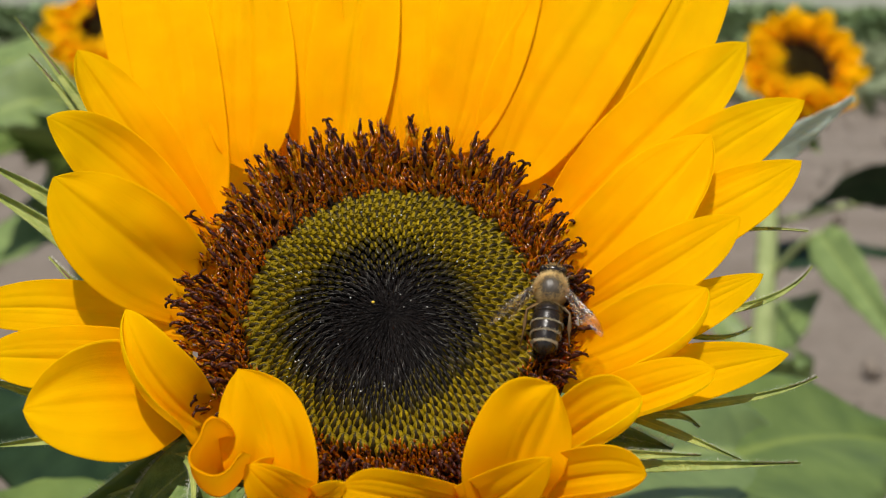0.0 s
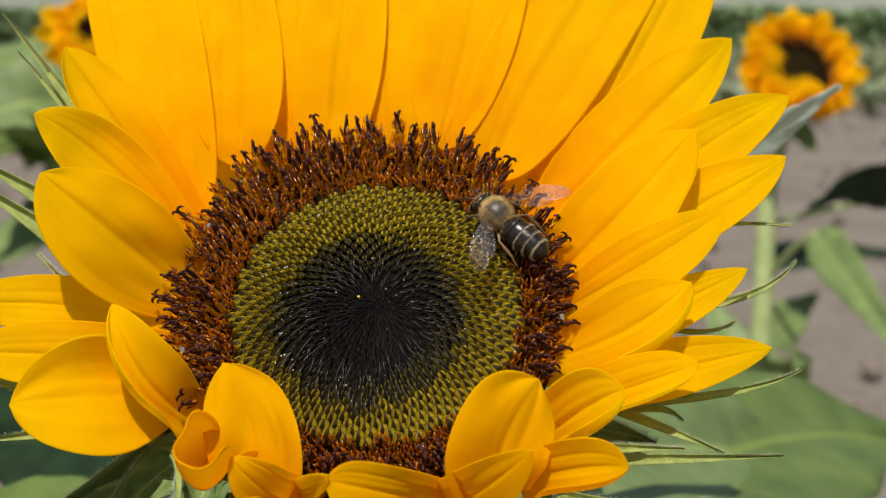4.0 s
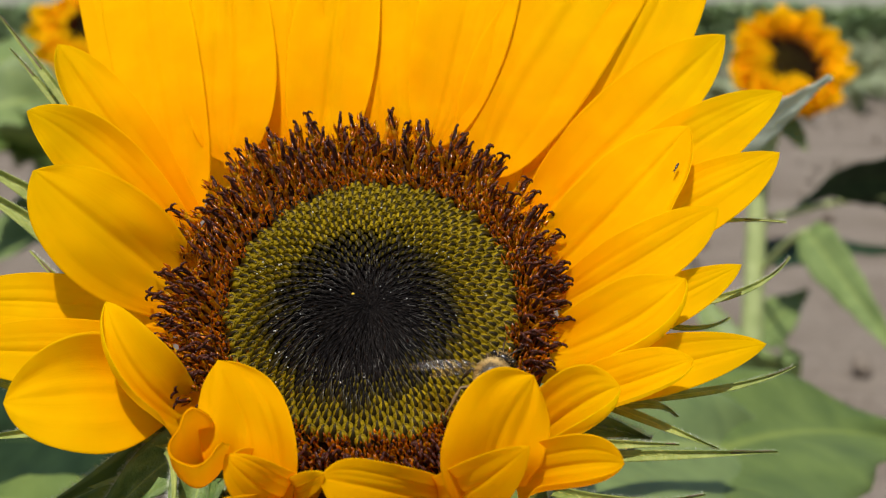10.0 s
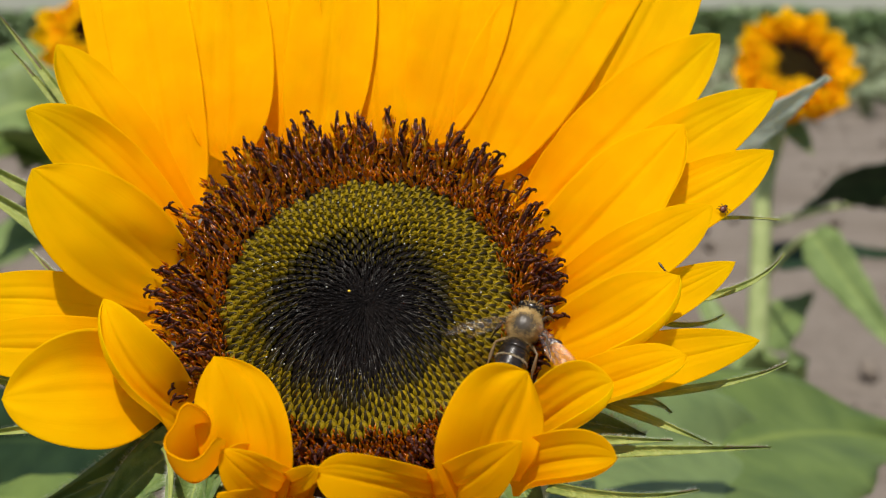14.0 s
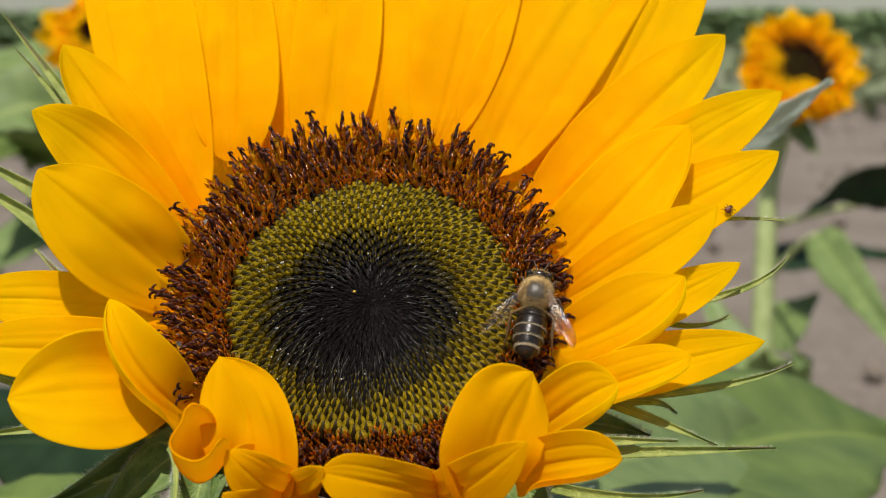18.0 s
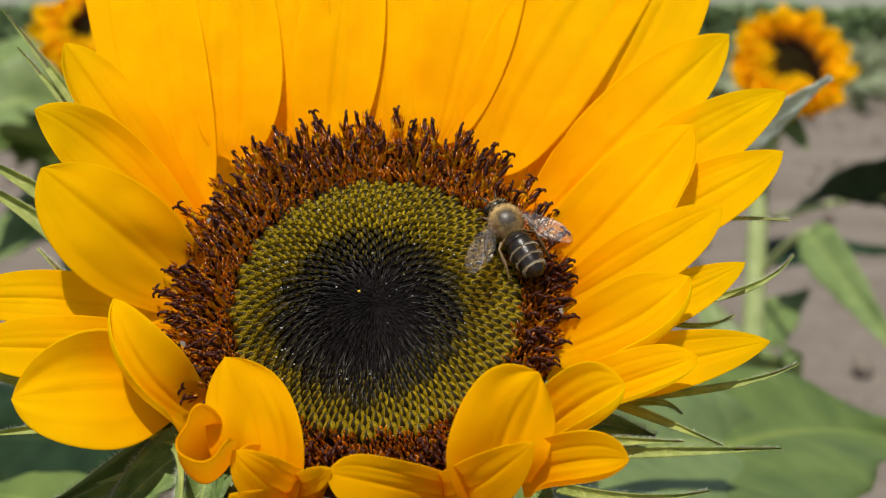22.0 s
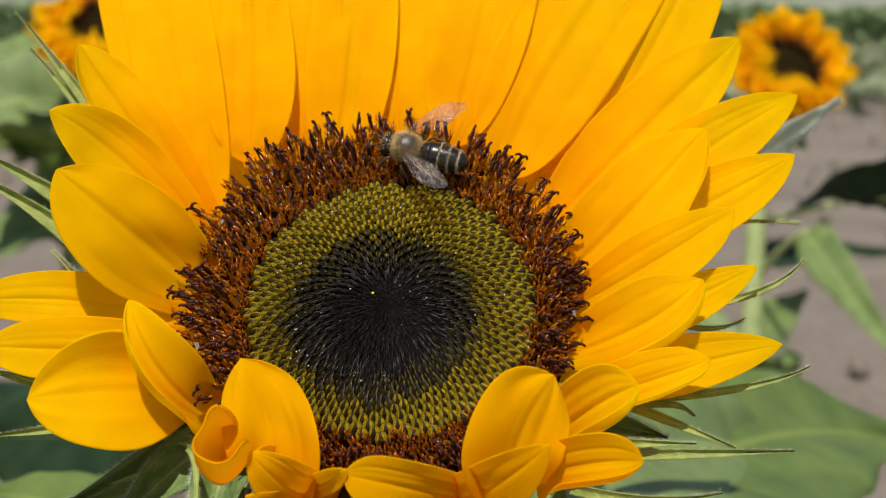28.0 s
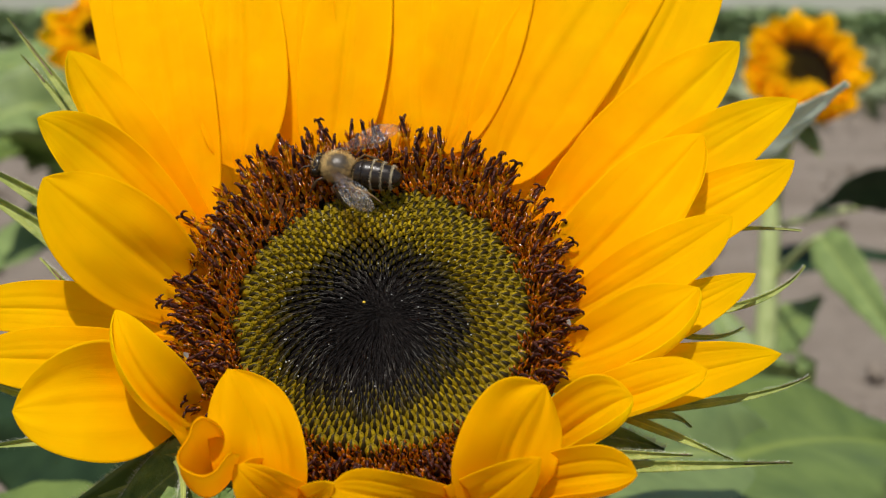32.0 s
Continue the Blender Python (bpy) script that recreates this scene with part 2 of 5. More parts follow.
def far_petal_bm(base, mid, tip, width, cup, roll, root, blunt, face, seed, steps=28, across=26, unit=MM):
    """A simple ray petal for the flowers further off."""
    rnd = random.Random(seed)
    b, m, t = Vector(base), Vector(mid), Vector(tip)
    ctrl = m * 2 - (b + t) / 2
    toward = Vector((0, -0.22, 0.97)).lerp(Vector((0.04, -0.52, 0.86)), face)
    spine, sides, normals, widths = [], [], [], []
    ph, amp, skew = rnd.uniform(0, 6), rnd.uniform(0.3, 0.7), rnd.uniform(-0.5, 0.5)
    grooves = rnd.uniform(3.2, 6.0)
    side_vein = rnd.choice((-1, 1)) * rnd.uniform(0.3, 0.5)
    for i in range(steps + 1):
        s = i / steps
        p = bezier(b, ctrl, t, s)
        d = ((ctrl - b) * (1 - s) + (t - ctrl) * s).normalized()
        nrm = (toward - d * toward.dot(d)).normalized()
        nrm = Matrix.Rotation(radians(roll), 3, d) @ nrm
        rise = 0.42 if root > 0.45 else 0.36
        if s < rise:
            w = root + (1 - root) * (math.sin(s / rise * math.pi / 2) if root > 0.45 else math.sqrt(max(0.0, 1 - (1 - s / rise) ** 2)))
        else:
            u = max(0.0, (s - 0.42) / 0.58)
            w = max(0.0, 1 - u ** (1.9 * blunt)) ** 0.82
        w *= 1 + 0.02 * math.sin(13 * s + ph)
        spine.append(p * unit)
        sides.append(nrm.cross(d).normalized())
        normals.append(nrm)
        widths.append(max(0.02, w) * width * 0.5 * unit)

    def height(s, v):
        mid_line = math.sin(math.pi * min(1, s * 1.05))
        ridge = (0.10 * math.cos(v * grooves + skew) + 0.04 * math.cos(v * 2.3 * grooves + 3 * skew)) * mid_line
        ridge -= (0.34 * math.exp(-(v / 0.09) ** 2) + 0.16 * math.exp(-((v - side_vein) / 0.07) ** 2)) * mid_line
        wav = amp * math.sin(s * 7 + ph + 2.2 * v) * abs(v) ** 1.6
        soft = 0.75 * noise.noise((s * 2.6 + seed * 7.3, v * 1.1, seed * 1.7)) + 0.22 * noise.noise((s * 7 + seed * 3.1, v * 2.5, seed * 2.7))
        return unit * width * 0.13 * (cup * 2.2 * (0.6 * v * v + 0.4 * abs(v)) * (1.15 - 0.85 * s) + ridge + wav * (0.55 if root > 0.45 else 0.15) * (1 - 0.6 * s) + soft)

    bm = bmesh.new()
    blade(bm, spine, sides, normals, widths, across, height, 0.28 * unit)
    return bm


def petal_bm(base, mid, tip, width, root, peak, claw, blunt, cup, left, right, flap, flap_at, bumpy, face, seed):
    """A ray petal from base over mid to tip (mm in the flower's space), as broad as width at its peak. root: its width at the base, claw: how
    long it stays so narrow. left, right: radians by which its long edges roll up, over the outer share flap of each half, from flap_at of its length on.
    face: 0 lies flat on the flower, 1 shows its broad side to the front."""
    rnd = random.Random(seed)
    b, m, t = Vector(base), Vector(mid), Vector(tip)
    ctrl = m * 2 - (b + t) / 2
    toward = Vector((0, -0.22, 0.97)).lerp(Vector((0.04, -0.52, 0.86)), face)
    steps, half = 40, 20
    ph, amp, skew = rnd.uniform(0, 6), rnd.uniform(0.1, 0.3), rnd.uniform(-0.5, 0.5)
    veins = [(rnd.uniform(-0.72, 0.72), rnd.uniform(0.05, 0.09), rnd.uniform(0.2, 1.0)) for k in range(5)] + [(rnd.uniform(-0.06, 0.06), 0.08, 2.2)]
    reach = (b - t).length
    rows = []
    for i in range(steps + 1):
        s = i / steps
        p = bezier(b, ctrl, t, s)
        d = ((ctrl - b) * (1 - s) + (t - ctrl) * s).normalized()
        nrm = (toward - d * toward.dot(d)).normalized()
        side = nrm.cross(d).normalized()
        if s < claw:
            w = root
        elif s < peak:
            q = (s - claw) / (peak - claw)
            w = root + (1 - root) * (math.sin(q * math.pi / 2) if root > 0.3 else math.sqrt(max(0.0, 1 - (1 - q) ** 2)))
        else:
            q = (s - peak) / (1 - peak)
            w = max(0.0, 1 - q ** (1.9 * blunt)) ** 0.82
        hw = max(0.012, w) * width * 0.5 * (1 + 0.012 * math.sin(11 * s + ph))
        body = math.sin(math.pi * min(1.0, 0.08 + 0.92 * s)) ** 0.6
        rolled = min(1.0, max(0.0, (s - flap_at) / 0.3))
        rolled = rolled * rolled * (3 - 2 * rolled)

        def half_row(sign, roll_up):
            x = z = 0.0
            out = []
            for k in range(half + 1):
                v = k / half
                if k:
                    bend = cup * 1.6 * v * (1.15 - 0.75 * s)
                    if v > 1 - flap:
                        bend += roll_up * rolled * min(1.0, (v - 1 + flap) / (0.55 * flap))
                    x += math.cos(bend) * hw / half
                    z += math.sin(bend) * hw / half
                vv = sign * v
                rel = sum(-a * 0.16 * math.exp(-((vv - c) / wd) ** 2) for c, wd, a in veins) * body
                rel += amp * math.sin(s * 6 + ph + 2.2 * vv) * v ** 1.6 * (1 - 0.5 * s)
                rel += bumpy * (0.85 * noise.noise((s * reach * 0.055 + seed * 7.3, vv * width * 0.05, seed * 1.7)) + 0.30 * noise.noise((s * reach * 0.14 + seed * 3.1, vv * width * 0.14, seed * 2.7)))
                out.append(p + side * (sign * x) + nrm * (z + rel * 0.9 * min(1.0, hw / 4)))
            return out
        rows.append(half_row(-1, right)[:0:-1] + half_row(1, left))
    n, k = steps + 1, 2 * half + 1
    bm = bmesh.new()
    uv = bm.loops.layers.uv.verify()
    sheets = [[], []]
    for i in range(n):
        for sheet in sheets:
            sheet.append([])
        for j in range(k):
            a = rows[min(i + 1, n - 1)][j] - rows[max(i - 1, 0)][j]
            c = rows[i][min(j + 1, k - 1)] - rows[i][max(j - 1, 0)]
            nv = c.cross(a)
            nv = nv.normalized() if nv.length > 1e-9 else toward
            thick = 0.05 + 0.12 * (1 - (2 * j / (k - 1) - 1) ** 2)
            sheets[0][i].append(bm.verts.new((rows[i][j] + nv * thick) * MM))
            sheets[1][i].append(bm.verts.new((rows[i][j] - nv * thick) * MM))

    def face4(q, keys, slot):
        f = bm.faces.new(q)
        f.material_index = slot
        for lp, (ii, jj) in zip(f.loops, keys):
            lp[uv].uv = (ii / (n - 1), jj / (k - 1))

    for i in range(n - 1):
        for j in range(k - 1):
            keys = [(i, j), (i, j + 1), (i + 1, j + 1), (i + 1, j)]
            face4([sheets[0][a][c] for a, c in keys], keys, 0)
            face4([sheets[1][a][c] for a, c in keys[::-1]], keys[::-1], 1)
        for j in (0, k - 1):
            q = [sheets[0][i][j], sheets[0][i + 1][j], sheets[1][i + 1][j], sheets[1][i][j]]
            keys = [(i, j), (i + 1, j), (i + 1, j), (i, j)]
            face4(q if j == 0 else q[::-1], keys if j == 0 else keys[::-1], 1)
    return bm


def leaf_bm(base, ctrl, tip, width, roll=0.0, seed=0, fold=0.18, steps=22, across=14, heart=0.25):
    """A broad leaf from base over ctrl to tip, metres."""
    rnd = random.Random(seed)
    b, c, t = Vector(base), Vector(ctrl), Vector(tip)
    spine, sides, normals, widths = [], [], [], []
    for i in range(steps + 1):
        s = i / steps
        d = ((c - b) * (1 - s) + (t - c) * s).normalized()
        side = d.cross(Vector((0, 0, 1)))
        side = side.normalized() if side.length > 0.1 else Vector((1, 0, 0))
        side = Matrix.Rotation(radians(roll), 3, d) @ side
        nrm = side.cross(d).normalized()
        w = max(0.0, math.sin(math.pi * min(1, s * 0.96 + 0.04) ** (0.5 + heart * 0.3))) ** 0.8 * (1 - 0.45 * s) * 1.25
        spine.append(bezier(b, c, t, s))
        sides.append(side)
        normals.append(nrm)
        widths.append(max(0.0008, w * width * 0.5 * (1 + 0.05 * math.sin(s * 34 + seed))))
    p1 = rnd.uniform(0, 6)

    def height(s, v):
        return width * (fold * abs(v) * 0.6 + 0.035 * math.sin(s * 15 + p1 - 3 * abs(v)) * abs(v) - 0.05 * v * v)

    bm = bmesh.new()
    blade(bm, spine, sides, normals, widths, across, height, 0.0006)
    return bm


def hairs(bm, points, length, radius, rnd, slot=0):
    for p, n in points:
        d = (n + Vector((rnd.uniform(-1, 1), rnd.uniform(-1, 1), rnd.uniform(-1, 1))) * 0.6).normalized()
        a = d.orthogonal().normalized() * radius
        b = d.cross(a)
        v = [bm.verts.new(p + a), bm.verts.new(p - a * 0.5 + b * 0.87), bm.verts.new(p - a * 0.5 - b * 0.87), bm.verts.new(p + d * length * rnd.uniform(0.6, 1.2))]
        for q in ((0, 1, 3), (1, 2, 3), (2, 0, 3)):
            bm.faces.new([v[k] for k in q]).material_index = slot


# ---- ground and distance ----
def soil_material():
    m, nt, b = material("dry soil", 0.95, 0.1)
    obj = coords(nt)
    c = ramp(nt, noise_tex(nt, obj, 1.3, 5.0), (0.3, (0.18, 0.145, 0.112)), (0.7, (0.27, 0.228, 0.185)))
    c = mix(nt, c, (0.13, 0.10, 0.075), ramp(nt, noise_tex(nt, obj, 22.0, 4.0), (0.5, 0.0), (0.75, 0.7)))
    nt.links.new(c, b.inputs["Base Color"])
    bump(nt, b, noise_tex(nt, obj, 14.0, 6.0), 1.0, 0.06)
    return m


SOIL = soil_material()
CROP = green_material("field crop", (0.16, 0.20, 0.10), (0.27, 0.30, 0.17), veins=0, share=0.15, scale=0.6)
HEDGE = green_material("hedge foliage", (0.16, 0.24, 0.10), (0.28, 0.36, 0.17), veins=0, share=0.15, scale=0.5)


def build_ground():
    bm = bmesh.new()
    xs = [-900, -300, -100, -40] + [-20 + i * 0.8 for i in range(51)] + [40, 100, 300, 900]
    ys = [-600, -100, -30] + [-6 + i * 0.6 for i in range(60)] + [45, 100, 300, 1500]
    grid = [[bm.verts.new((x, y, 0.035 * noise.noise((x * 1.1, y * 1.1, 0)) + 0.02 * noise.noise((x * 4, y * 4, 3)) - 0.03)) for x in xs] for y in ys]
    for j in range(len(ys) - 1):
        for i in range(len(xs) - 1):
            bm.faces.new((grid[j][i], grid[j][i + 1], grid[j + 1][i + 1], grid[j + 1][i]))
    tagged(part("ground", bm, SOIL, None), "dry grey-brown bare soil of a field", "ground", kind="structure")
    rnd = random.Random(5)
    bm = bmesh.new()
    bmesh.ops.create_icosphere(bm, subdivisions=1, radius=1)
    clod = mesh_of("clod", bm, (SOIL,))
    pieces = []
    for k in range(900):
        x, y, r = rnd.uniform(-6, 8), rnd.uniform(3, 22), rnd.uniform(0.015, 0.06)
        pieces.append((clod, pose(x, y, r * 0.2, rnd.uniform(0, 90), rnd.uniform(0, 90), rnd.uniform(0, 90)) @ Matrix.Diagonal((r, r * rnd.uniform(0.6, 1), r * rnd.uniform(0.5, 0.8), 1))))
    tagged(joined("soil_clods", pieces, (SOIL,), None, "loose clods of dry soil on the ground"), category="soil")


def foliage(name, rnd, count, place, size, mat, label, category):
    verts, faces = [], []
    for k in range(count):
        p = Vector(place(rnd))
        r = size * rnd.uniform(0.6, 1.3)
        m = Euler((rnd.uniform(-1, 1), rnd.uniform(-1, 1), rnd.uniform(0, 6.3))).to_matrix()
        q = [(-0.3, -1, 0), (0.3, -1, 0), (0.55, 0, 0.2), (0, 1.1, 0), (-0.55, 0, 0.2)]
        n = len(verts)
        verts += [p + m @ (Vector(v) * r) for v in q]
        faces.append(tuple(range(n, n + 5)))
    me = bpy.data.meshes.new(name)
    me.from_pydata(verts, [], faces)
    me.materials.append(mat)
    tagged(new(name, me), label, category, kind="stuff")


def build_distance():
    def crop(r):
        x, y = r.uniform(-45, 60), 21 + 78 * r.random() ** 1.6
        return x, y, 0.15 + 0.25 * r.random()

    def hedge(r):
        x = r.uniform(-70, 90)
        top = 2.65 + 0.5 * noise.noise((x * 0.15, 0, 0)) + 0.35 * noise.noise((x * 0.6, 4, 0))
        return x, 103 + r.uniform(-1.6, 1.6), 0.2 + top * r.random() ** 0.7

    foliage("field_crop", random.Random(1), 24000, crop, 0.22, CROP, "low green crop covering the far field", "crop")
    foliage("hedge", random.Random(2), 42000, hedge, 0.40, HEDGE, "long dark green hedge at the field's end", "hedge")


build_ground()
build_distance()

# ---- the large sunflower ----
FX, FY, FN = Vector((0.99875, -0.03842, 0.03190)), Vector((0.0, 0.63877, 0.76940)), Vector((-0.04994, -0.76844, 0.63797))
FLOWER = Matrix.Translation((0, 0, 1.2)) @ Matrix((FX, FY, FN)).transposed().to_4x4()
flower = tagged(empty("sunflower", FLOWER), "large open yellow sunflower with a dark brown and olive disc", "sunflower")


def to_flower(p):
    """A place in the world, in the flower's space."""
    return FLOWER.inverted() @ Vector(p)


petal_count = 0


def curled_petal(base, tip, r0, r1, opening, arc):
    """A petal rolled into an open funnel from base to tip; opening: the way its slit faces."""
    b, t = Vector(base), Vector(tip)
    d = (t - b).normalized()
    o = Vector(opening)
    o = (o - d * o.dot(d)).normalized()
    e = d.cross(o)
    bm = bmesh.new()
    uv = bm.loops.layers.uv.verify()
    n, k = 18, 22
    rows = []
    for i in range(n + 1):
        s = i / n
        r = r0 + (r1 - r0) * s + 0.5 * math.sin(s * math.pi) + 0.2 * math.sin(5 * s)
        half = radians(arc) / 2 * (1 - 0.35 * s ** 4)
        ring = []
        for j in range(k + 1):
            a = math.pi + (2 * j / k - 1) * half
            lip = 0.5 * math.sin(j * 0.35) * s ** 3
            way = o * math.cos(a) + e * math.sin(a)
            c = b.lerp(t, s) + way * r * (1 + 0.16 * s * math.sin(2 * a + 1.0) + 0.07 * s * math.sin(5 * a)) + d * (lip + 1.4 * s ** 4 * math.sin(a * 1.5 + 0.6))
            ring.append((bm.verts.new((c + way * 0.14) * MM), bm.verts.new((c - way * 0.14) * MM)))
        rows.append(ring)
    for i in range(n):
        for j in range(k):
            for side in (0, 1):
                q = [rows[i][j][side], rows[i + 1][j][side], rows[i + 1][j + 1][side], rows[i][j + 1][side]]
                f = bm.faces.new(q if side else q[::-1])
                for lp in f.loops:
                    lp[uv].uv = (i / n, j / k)
        for j in (0, k):
            bm.faces.new((rows[i][j][0], rows[i][j][1], rows[i + 1][j][1], rows[i + 1][j][0]))
    for j in range(k):
        bm.faces.new((rows[n][j][0], rows[n][j][1], rows[n][j + 1][1], rows[n][j + 1][0]))
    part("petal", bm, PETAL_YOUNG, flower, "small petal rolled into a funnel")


def petal(base, mid, tip, width, root=0.6, peak=0.42, claw=0.0, blunt=1.0, cup=0.2, left=0.0, right=0.0, flap=0.3, flap_at=0.0, bumpy=1.0, face=0.0, back=False, seed=0):
    """back: its duller underside is turned to the front."""
    global petal_count
    petal_count += 1
    bm = petal_bm(base, mid, tip, width, root, peak, claw, blunt, cup, left, right, flap, flap_at, bumpy, face, seed or petal_count)
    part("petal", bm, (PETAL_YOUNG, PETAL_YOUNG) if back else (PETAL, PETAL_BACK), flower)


# petals, back row first
petal((-19.7, 19.5, -9.0), (-25.0, 39.8, -6.0), (-29.3, 78.8, -6.0), 12.4, root=0.6)
petal((-6.6, 23.2, -9.0), (-6.9, 40.3, -6.0), (-8.3, 77.8, -6.0), 14.6, root=0.6)
petal((15.5, 20.4, -9.0), (18.0, 35.8, -6.5), (26.8, 68.3, -6.0), 15.5, root=0.6)
petal((-18.2, 26.1, -8.0), (-27.2, 57.1, -4.0), (-34.6, 104.4, -6.0), 11.3, root=0.5)
petal((-13.8, 27.1, -8.0), (-14.4, 52.0, 0.6), (-15.5, 96.7, 0.1), 12.0, root=0.4)
petal((2.3, 21.9, -9.0), (3.6, 38.5, -6.0), (4.6, 73.2, -6.0), 13.6, root=0.6)
petal((8.5, 21.7, -9.0), (11.2, 37.6, -6.4), (16.3, 71.3, -6.0), 14.5, root=0.6)
petal((-11.9, 22.4, -9.0), (-13.7, 38.0, -6.4), (-18.1, 74.2, -6.0), 13.7, root=0.6)
petal((22.3, 14.1, -9.0), (26.1, 26.8, -6.4), (38.5, 42.5, -6.0), 13.8, root=0.6)
petal((-4.9, 27.8, -8.0), (-4.3, 52.3, -3.0), (-3.4, 101.6, -5.0), 11.1, root=0.5)
petal((11.2, 27.3, -8.0), (17.5, 54.9, -3.0), (27.8, 96.0, -4.0), 15.9, root=0.5)
petal((-29.8, 18.6, -7.0), (-42.3, 54.5, -2.4), (-56.2, 98.8, -2.4), 12.4, root=0.4)
petal((24.3, 22.6, -8.0), (41.5, 47.3, -1.4), (56.3, 81.4, -0.8), 15.3, root=0.5, seed=31)
petal((28.3, 14.3, -8.0), (47.4, 27.4, -2.6), (62.6, 37.1, -2.0), 11.9, root=0.6, cup=0.3, seed=9)
petal((28.0, 9.8, -7.0), (46.3, 16.8, -1.8), (60.6, 25.6, -1.5), 11.4, root=0.6, cup=0.3)
petal((27.4, -3.3, -5.4), (41.0, -0.0, -1.0), (52.7, 6.1, -1.0), 7.7, root=0.6, cup=0.3)
petal((27.1, -11.4, -5.4), (41.4, -9.6, -0.5), (54.5, -7.1, 0.0), 8.5, root=0.6, cup=0.3)
petal((-29.6, 1.9, -5.4), (-49.1, 3.6, -2.0), (-65.4, 3.4, -3.0), 8.4, root=0.7)
petal((-28.9, -3.9, -5.0), (-47.1, -5.6, 0.0), (-57.8, -5.0, 0.0), 9.7, root=0.7)
petal((2.5, 26.2, -6.0), (0.8, 50.3, 0.5), (3.7, 95.6, 0.2), 12.9, root=0.25, peak=0.5)
petal((-29.2, 17.8, -5.0), (-35.9, 49.0, 1.8), (-48.5, 97.8, 0.8), 14.2, root=0.12, cup=0.15, peak=0.5, bumpy=1.3)
petal((-28.0, 17.2, -5.0), (-41.0, 33.1, 3.0), (-48.4, 42.9, 8.0), 10.5, root=0.5, cup=0.25, left=0.9, flap=0.4, bumpy=1.7)
petal((22.3, 16.5, -8.0), (39.6, 33.1, -2.3), (54.6, 47.3, -0.2), 13.8, root=0.45, cup=0.3, blunt=1.15)
petal((15.6, 22.9, -4.0), (29.3, 50.3, 0.5), (54.3, 88.1, -0.6), 19.8, root=0.12, claw=0.03, peak=0.48, cup=0.12, blunt=1.3)
petal((-9.4, 27.0, -5.0), (-6.6, 50.2, 1.4), (-4.3, 98.4, 0.6), 14.2, root=0.2, claw=0.06, cup=0.2)
petal((-22.9, 26.7, -3.0), (-23.3, 49.7, 1.0), (-28.8, 94.1, 0.6), 14.3, root=0.1, claw=0.03, peak=0.38, cup=0.22, bumpy=2.0)
petal((7.7, 27.0, -3.0), (14.5, 53.6, 1.8), (20.7, 94.2, 0.6), 16.1, root=0.1, claw=0.05, peak=0.58, cup=0.15)
petal((-28.5, 13.2, -5.0), (-40.5, 23.1, 5.0), (-49.7, 27.4, 12.0), 11.4, root=0.55, cup=0.3, blunt=1.15, left=0.4, bumpy=1.8)
petal((-27.1, 5.0, -6.0), (-38.2, 10.2, 6.0), (-46.8, 16.2, 13.0), 16.2, root=0.5, cup=0.25, blunt=1.2, bumpy=2.2)
petal((26.4, 2.0, -5.0), (38.6, 5.9, 1.8), (49.8, 13.9, 2.0), 9.9, root=0.6, cup=0.3, blunt=1.25)
petal((24.7, 6.8, -5.0), (36.2, 15.2, 1.4), (46.8, 27.7, 3.0), 14.6, root=0.55, cup=0.2, blunt=1.35, right=1.2, flap=0.3, flap_at=0.4)
petal((23.7, -6.0, -5.0), (34.8, -5.5, 3.0), (43.6, 0.7, 5.0), 12.4, root=0.6, cup=0.2, blunt=1.5, right=2.2, flap=0.38, flap_at=0.15, bumpy=1.6)
petal((21.8, -14.5, -5.0), (35.4, -13.8, 3.0), (43.6, -11.4, 4.5), 8.4, root=0.6, cup=0.25, blunt=1.3, right=1.5, flap=0.5)
petal((-28.6, -9.8, -6.0), (-38.9, -14.5, 4.0), (-48.1, -16.2, 6.0), 17.8, root=0.35, peak=0.42, cup=0.3, blunt=1.0, right=0.35, flap=0.7, bumpy=1.6)
petal((-24.3, -15.2, -4.0), (-30.7, -11.9, 6.0), (-35.6, -2.1, 7.5), 10.5, root=0.55, cup=0.1, blunt=1.1, left=2.0, flap=0.6, bumpy=1.4)
petal((20.9, -19.5, -5.0), (27.9, -18.7, 6.0), (33.2, -17.2, 9.0), 10.3, root=0.7, cup=0.3, blunt=1.6, right=2.2, flap=0.45)
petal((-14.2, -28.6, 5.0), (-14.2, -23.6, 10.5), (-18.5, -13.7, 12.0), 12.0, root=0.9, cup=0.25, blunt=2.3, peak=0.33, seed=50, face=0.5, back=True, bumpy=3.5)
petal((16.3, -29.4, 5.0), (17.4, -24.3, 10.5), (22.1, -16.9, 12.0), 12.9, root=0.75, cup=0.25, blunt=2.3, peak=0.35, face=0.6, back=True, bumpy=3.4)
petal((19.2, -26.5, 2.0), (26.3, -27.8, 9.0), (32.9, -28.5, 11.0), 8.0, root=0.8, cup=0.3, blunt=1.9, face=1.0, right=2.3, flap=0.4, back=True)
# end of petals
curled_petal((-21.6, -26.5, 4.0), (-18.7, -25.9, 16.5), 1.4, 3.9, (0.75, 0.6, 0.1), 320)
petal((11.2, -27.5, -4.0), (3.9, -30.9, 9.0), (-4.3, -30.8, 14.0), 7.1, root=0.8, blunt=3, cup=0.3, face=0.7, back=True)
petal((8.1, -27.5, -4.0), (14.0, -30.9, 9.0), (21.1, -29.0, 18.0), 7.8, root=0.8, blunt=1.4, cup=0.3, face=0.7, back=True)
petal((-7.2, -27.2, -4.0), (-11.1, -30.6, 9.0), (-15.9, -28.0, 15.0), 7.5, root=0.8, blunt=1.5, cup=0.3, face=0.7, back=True)
